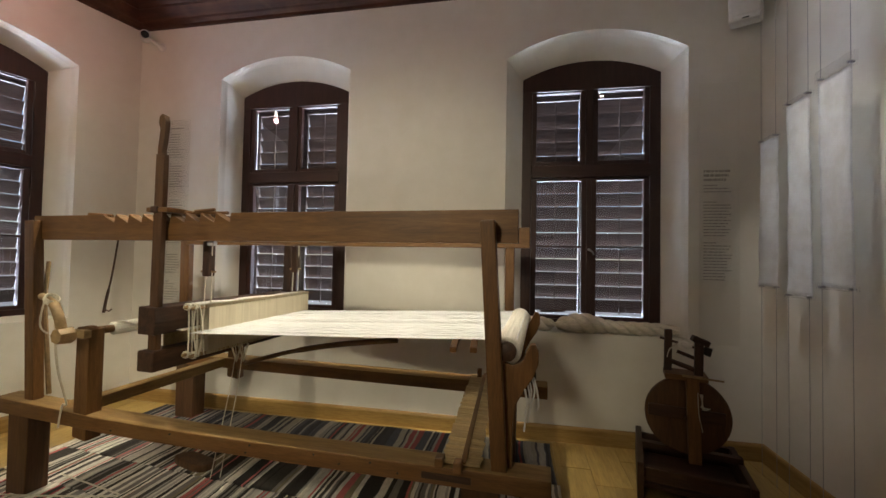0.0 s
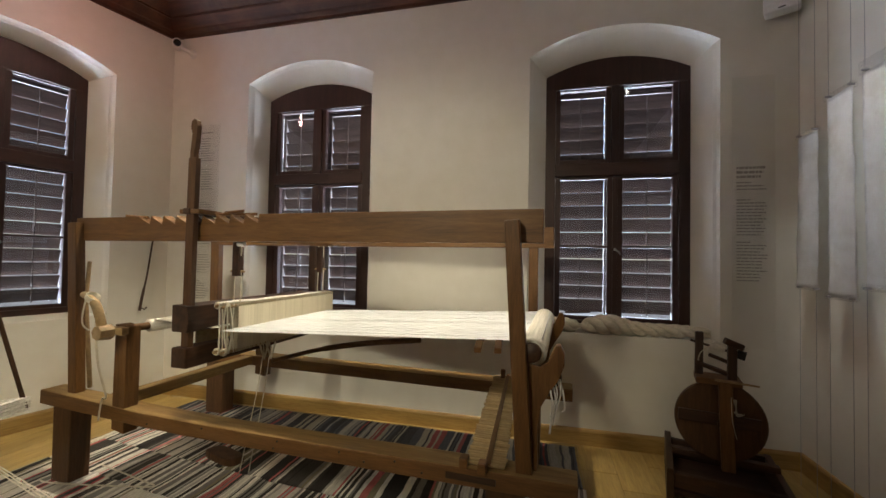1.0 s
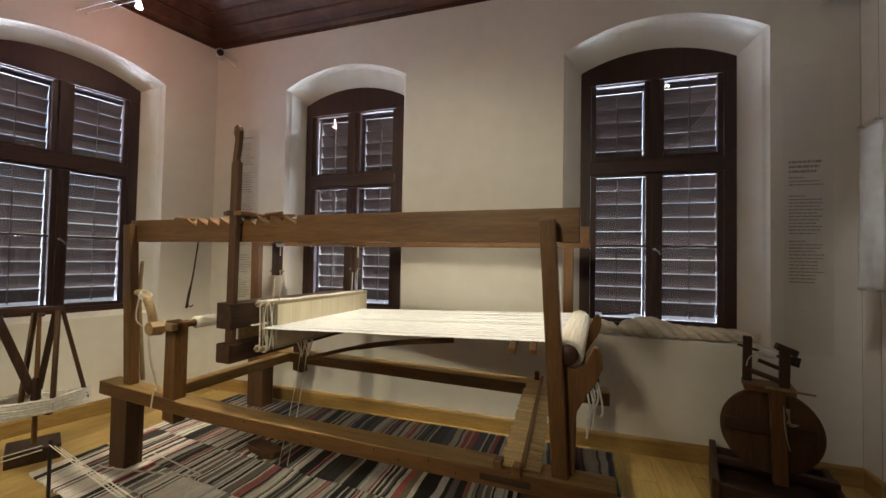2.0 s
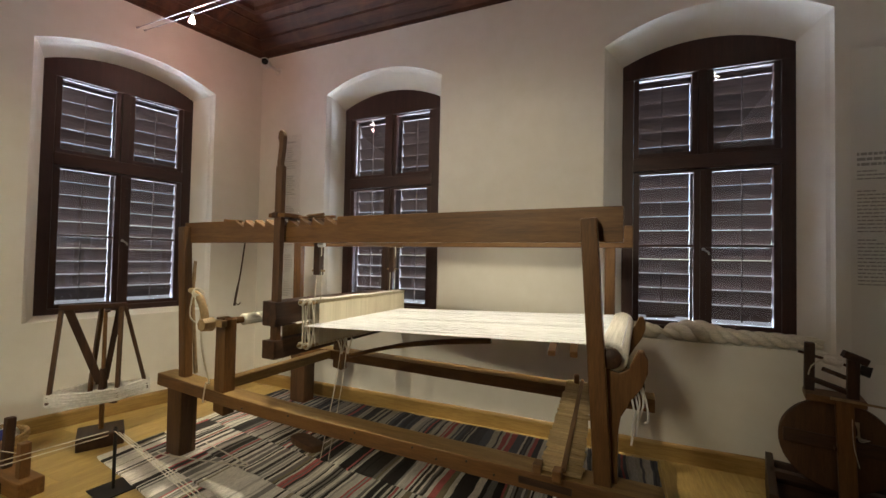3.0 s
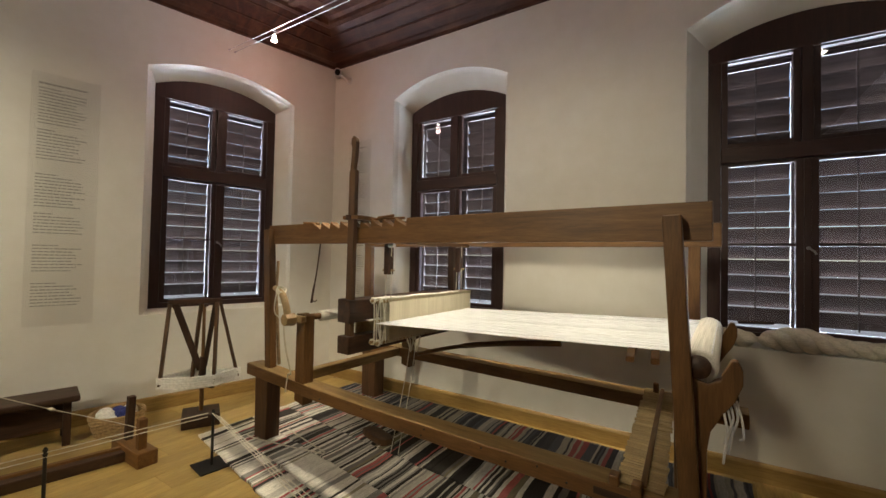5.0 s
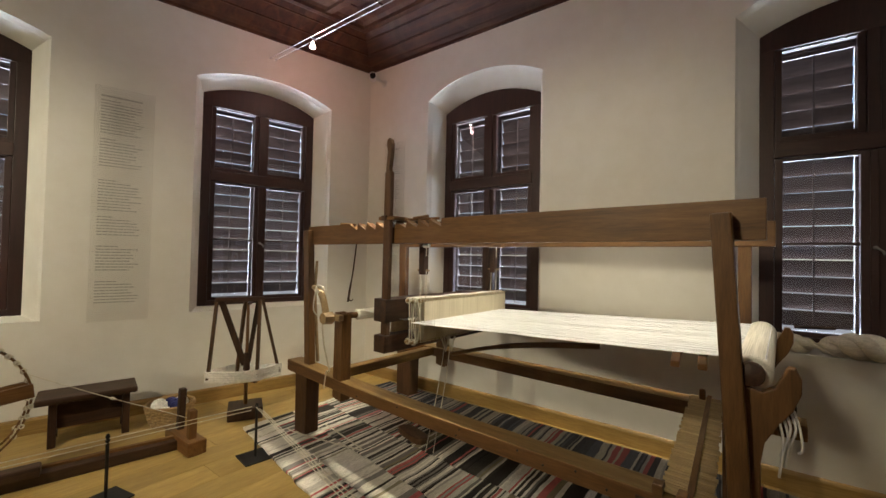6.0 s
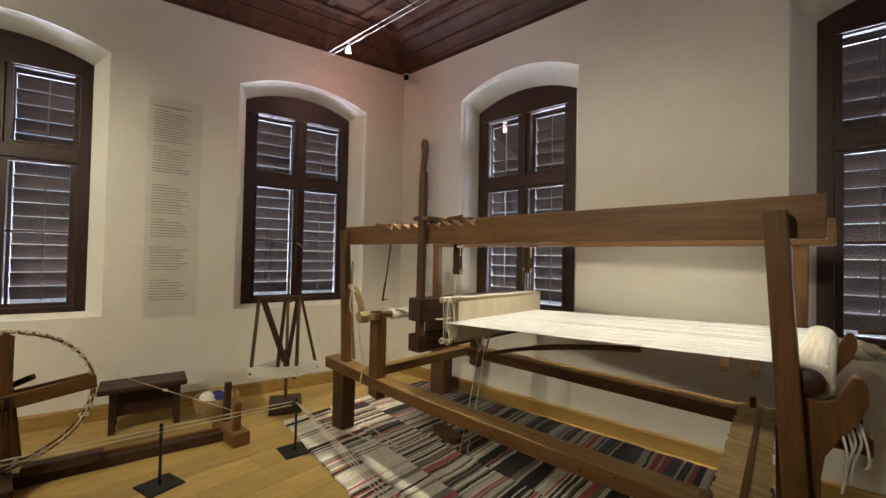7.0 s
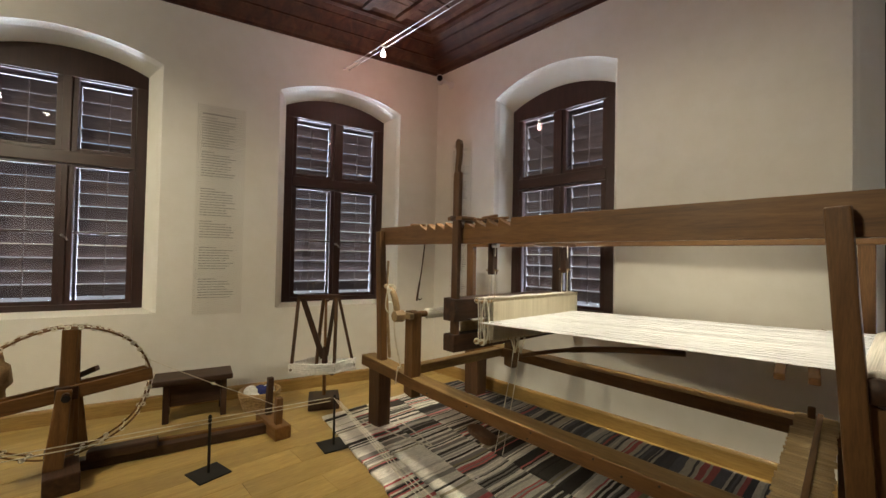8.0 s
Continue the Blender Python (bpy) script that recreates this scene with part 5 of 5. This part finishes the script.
# ---------------------------------------------------------------- spinning wheel
def spinning_wheel():
    ob = thing("spinning_wheel", "old brown spinning wheel with corded open rim", "spinning wheel", pose(-3.2, 0.03, 0))
    # base cross block, long rail and the far block
    part("base_block", block(-0.22, 0.24, -0.095, 0.055, 0.0, 0.105, 0.010), M_DX, ob, "heavy dark base block")
    a, b = Vector((-0.05, 0.05, 0)), Vector((0.155, 1.09, 0))
    bm = bar(a + Vector((0, 0, 0.032)), b + Vector((0, 0, 0.032)), 0.075, 0.06, 0.006)
    part("rail", bm, M_DY, ob)
    bm = bar(a + Vector((-0.035, 0.1, 0.068)), b + Vector((-0.03, 0, 0.068)), 0.03, 0.02, 0.004)
    part("rail_fillet", bm, M_LY, ob)
    part("rail_block", bar(a + Vector((0.02, 0.04, 0.08)), a.lerp(b, 0.36) + Vector((0.02, 0, 0.085)), 0.085, 0.06, 0.012), M_DY, ob)
    part("far_block", block(-0.03, 0.355, 1.04, 1.15, 0.0, 0.09, 0.008), M_LX, ob)
    part("post", bar((0.27, 1.09, 0.085), (0.275, 1.09, 0.272), 0.05, 0.045, 0.006, None, (0, 1, 0)), M_LZ, ob)
    part("post", bar((0.06, 1.10, 0.085), (0.06, 1.11, 0.362), 0.045, 0.04, 0.006, None, (0, 1, 0)), M_DZ, ob)
    # uprights on both sides of the wheel
    part("upright", bar((0.115, -0.055, 0.10), (0.085, -0.018, 0.515), 0.085, 0.045, 0.008, None, (1, 0, 0), 0.78), M_LZ, ob)
    part("upright", bar((-0.11, 0.055, 0.10), (-0.085, 0.015, 0.53), 0.088, 0.045, 0.008, None, (1, 0, 0), 0.9), M_LZ, ob)
    part("axle", tube([(0.13, -0.013, 0.49), (-0.13, -0.013, 0.49)], 0.016, 12), M_DX, ob)
    part("axle_nut", tube([(0.105, -0.013, 0.475), (0.132, -0.013, 0.475)], 0.020, 10), M_BLACK, ob)
    # spokes: two crossed pairs, offset on the axle
    C = Vector((0, -0.013, 0.49))
    R = 0.365
    wheel = part("spoke", bar(C + Vector((0.03, 0.0, -R + 0.03)), C + Vector((0.03, 0.01, R - 0.015)), 0.068, 0.024, 0.005, None, (1, 0, 0)), M_LZ, ob)
    part("spoke", bar(C + Vector((-0.03, 0.03, -R + 0.03)), C + Vector((-0.03, 0.03, R - 0.01)), 0.06, 0.022, 0.005, None, (1, 0, 0)), M_LZ, ob)
    for x, w in ((0.055, 0.075), (-0.055, 0.06)):
        part("spoke", bar(C + Vector((x, -R + 0.01, -0.045)), C + Vector((x, R + 0.03, 0.04)), w, 0.024, 0.005, None, (1, 0, 0)), M_LY, ob)
    part("hub", block(0.012, 0.075, -0.06, 0.04, 0.45, 0.525, 0.008), M_DX, ob)
    part("tie_stick", bar(C + Vector((-0.08, 0.06, 0.055)), C + Vector((0.0, 0.135, 0.105)), 0.03, 0.03, 0.005), M_DY, ob)
    # open rim: two thin hoops of twisted cane laced across with white cord
    N = 64
    for x, mat in ((0.036, M_LY), (-0.036, M_LY)):
        pts = [(x + 0.006 * math.sin(7 * t), C.y + (R + 0.025) * math.cos(t), C.z + (R - 0.005) * math.sin(t)) for t in [i * math.tau / N for i in range(N)]]
        part("hoop", tube(pts, 0.0058, 6, None, True), mat, ob)
    bm = None
    M = 44
    for i in range(M):
        t0, t1 = i * math.tau / M, (i + 0.5) * math.tau / M
        if 3.6 < t0 < 5.6 and i % 2:
            continue
        a = Vector((0.038, C.y + (R + 0.025) * math.cos(t0), C.z + (R - 0.005) * math.sin(t0)))
        b = Vector((-0.038, C.y + (R + 0.025) * math.cos(t1), C.z + (R - 0.005) * math.sin(t1)))
        bm = tube([a, b], 0.0045, 5, bm)
        for p in (a, b):
            bm = tube([p + Vector((0, 0.010 * math.cos(u), 0.010 * math.sin(u))) for u in [k * math.tau / 7 for k in range(7)]], 0.0055, 4, bm, True)
    lc = part("rim_lacing", bm, M_CORD, ob, "white cord laced between the hoops")
    tagged(lc, kind="stuff")
    # loaded bundle of wool on the far side
    bm = tube(arc([(-0.15, C.y - R + 0.10, C.z - 0.04), (-0.14, C.y - R + 0.09, C.z + 0.10), (-0.15, C.y - R + 0.07, C.z + 0.22)]), [0.03] * 4 + [0.06] * 5 + [0.04] * 4, 10)
    for v in bm.verts:
        v.co += v.co.normalized() * 0.01 * noise.noise(v.co * 30)
    part("wool_bundle", bm, M_WICKER, ob, "brown bundle of raw fibre", True)
    # yarn from the rim to the spindle post
    bm = tube(arc([(0.0, C.y + R * 0.98, C.z + 0.13), (0.08, 0.66, 0.435), (0.19, 0.98, 0.265), (0.26, 1.10, 0.20)]), 0.0022, 5)
    bm = tube([(0.10, 0.70, 0.412), (0.106, 0.714, 0.407), (0.11, 0.73, 0.398)], [0.004, 0.010, 0.004], 8, bm)
    part("yarn", bm, M_CORD, ob, "thin white yarn to the spindle")
    return ob


spinning_wheel()


# ---------------------------------------------------------------- black stands and the cords they carry
def yarn_stand(x, y, turn):
    ob = thing("yarn_stand", "black steel stand with thin rod and square foot", "stand", pose(x, y, 0, 0, 0, turn), "black yarn stands")
    part("foot", block(-0.09, 0.09, -0.09, 0.09, 0.0, 0.008, 0.002), M_BLACK, ob)
    part("rod", tube([(0, 0, 0.006), (0, 0, 0.335), (0, 0, 0.342)], [0.008, 0.008, 0.005], 12), M_BLACK, ob)
    for z in (0.305, 0.325):
        part("collar", tube([(0, 0, z), (0, 0, z + 0.008)], 0.0105, 12), M_BLACK, ob)
    return ob


yarn_stand(-2.545, 1.345, -8)
yarn_stand(-2.705, 0.632, 12)
for dz, dy in ((0.318, 0.010), (0.296, -0.004)):
    pts = arc([(-2.95, -0.75, dz - 0.005), (-2.70, 0.632 + dy, dz), (-2.56, 1.32, dz + 0.004)], 8)
    ob = part("yarn", tube(pts, 0.0024, 6), M_CORD)
    tagged(ob, "taut white yarn cord between the black stands", "yarn", "yarn cords")
for k, (x, y) in enumerate(((-0.90, 1.21), (-0.87, 1.25), (-1.02, 1.33))):
    pts = [(-2.545 + 0.012 * k, 1.34 + 0.016 * k, 0.32 - 0.012 * k), (-1.8, 1.275 + 0.02 * k, 0.17), (x, y, 0.012)]
    ob = part("yarn", tube(pts, 0.0024, 6), M_CORD)
    tagged(ob, "taut white yarn cord running down over the rug", "yarn", "yarn cords")
bm = tube(arc([(-2.72, 1.69, 0.034), (-2.66, 1.67, 0.030), (-2.40, 1.715, 0.028), (-2.12, 1.775, 0.028), (-2.06, 1.792, 0.030), (-2.07, 1.806, 0.030), (-2.14, 1.82, 0.028), (-2.36, 1.86, 0.028), (-2.56, 1.895, 0.028)]), 0.0042, 6)
ob = part("yarn", bm, M_CORD)
tagged(ob, "white cord looped on the striped rug", "yarn", "yarn cords")

# a thin stick that leans in the corner
p = M_WEST @ Vector((-0.135, -0.012, 1.43))
q = M_WEST @ Vector((-0.24, -0.05, 0.80))
ob = thing("wooden_stick", "thin bent wooden stick hung on the wall", "stick")
part("shaft", tube(arc([p, p.lerp(q, 0.5) + Vector((0.004, 0.004, 0)), p.lerp(q, 0.8), q]), [0.007] * 10 + [0.011] * 9, 8), M_DZ, ob, "", True)
part("hook", tube([q + Vector((0.0, 0.0, 0.03)), q + Vector((0.03, 0.02, 0.01)), q + Vector((0.045, 0.03, 0.03))], 0.006, 6), M_DZ, ob)

boards()
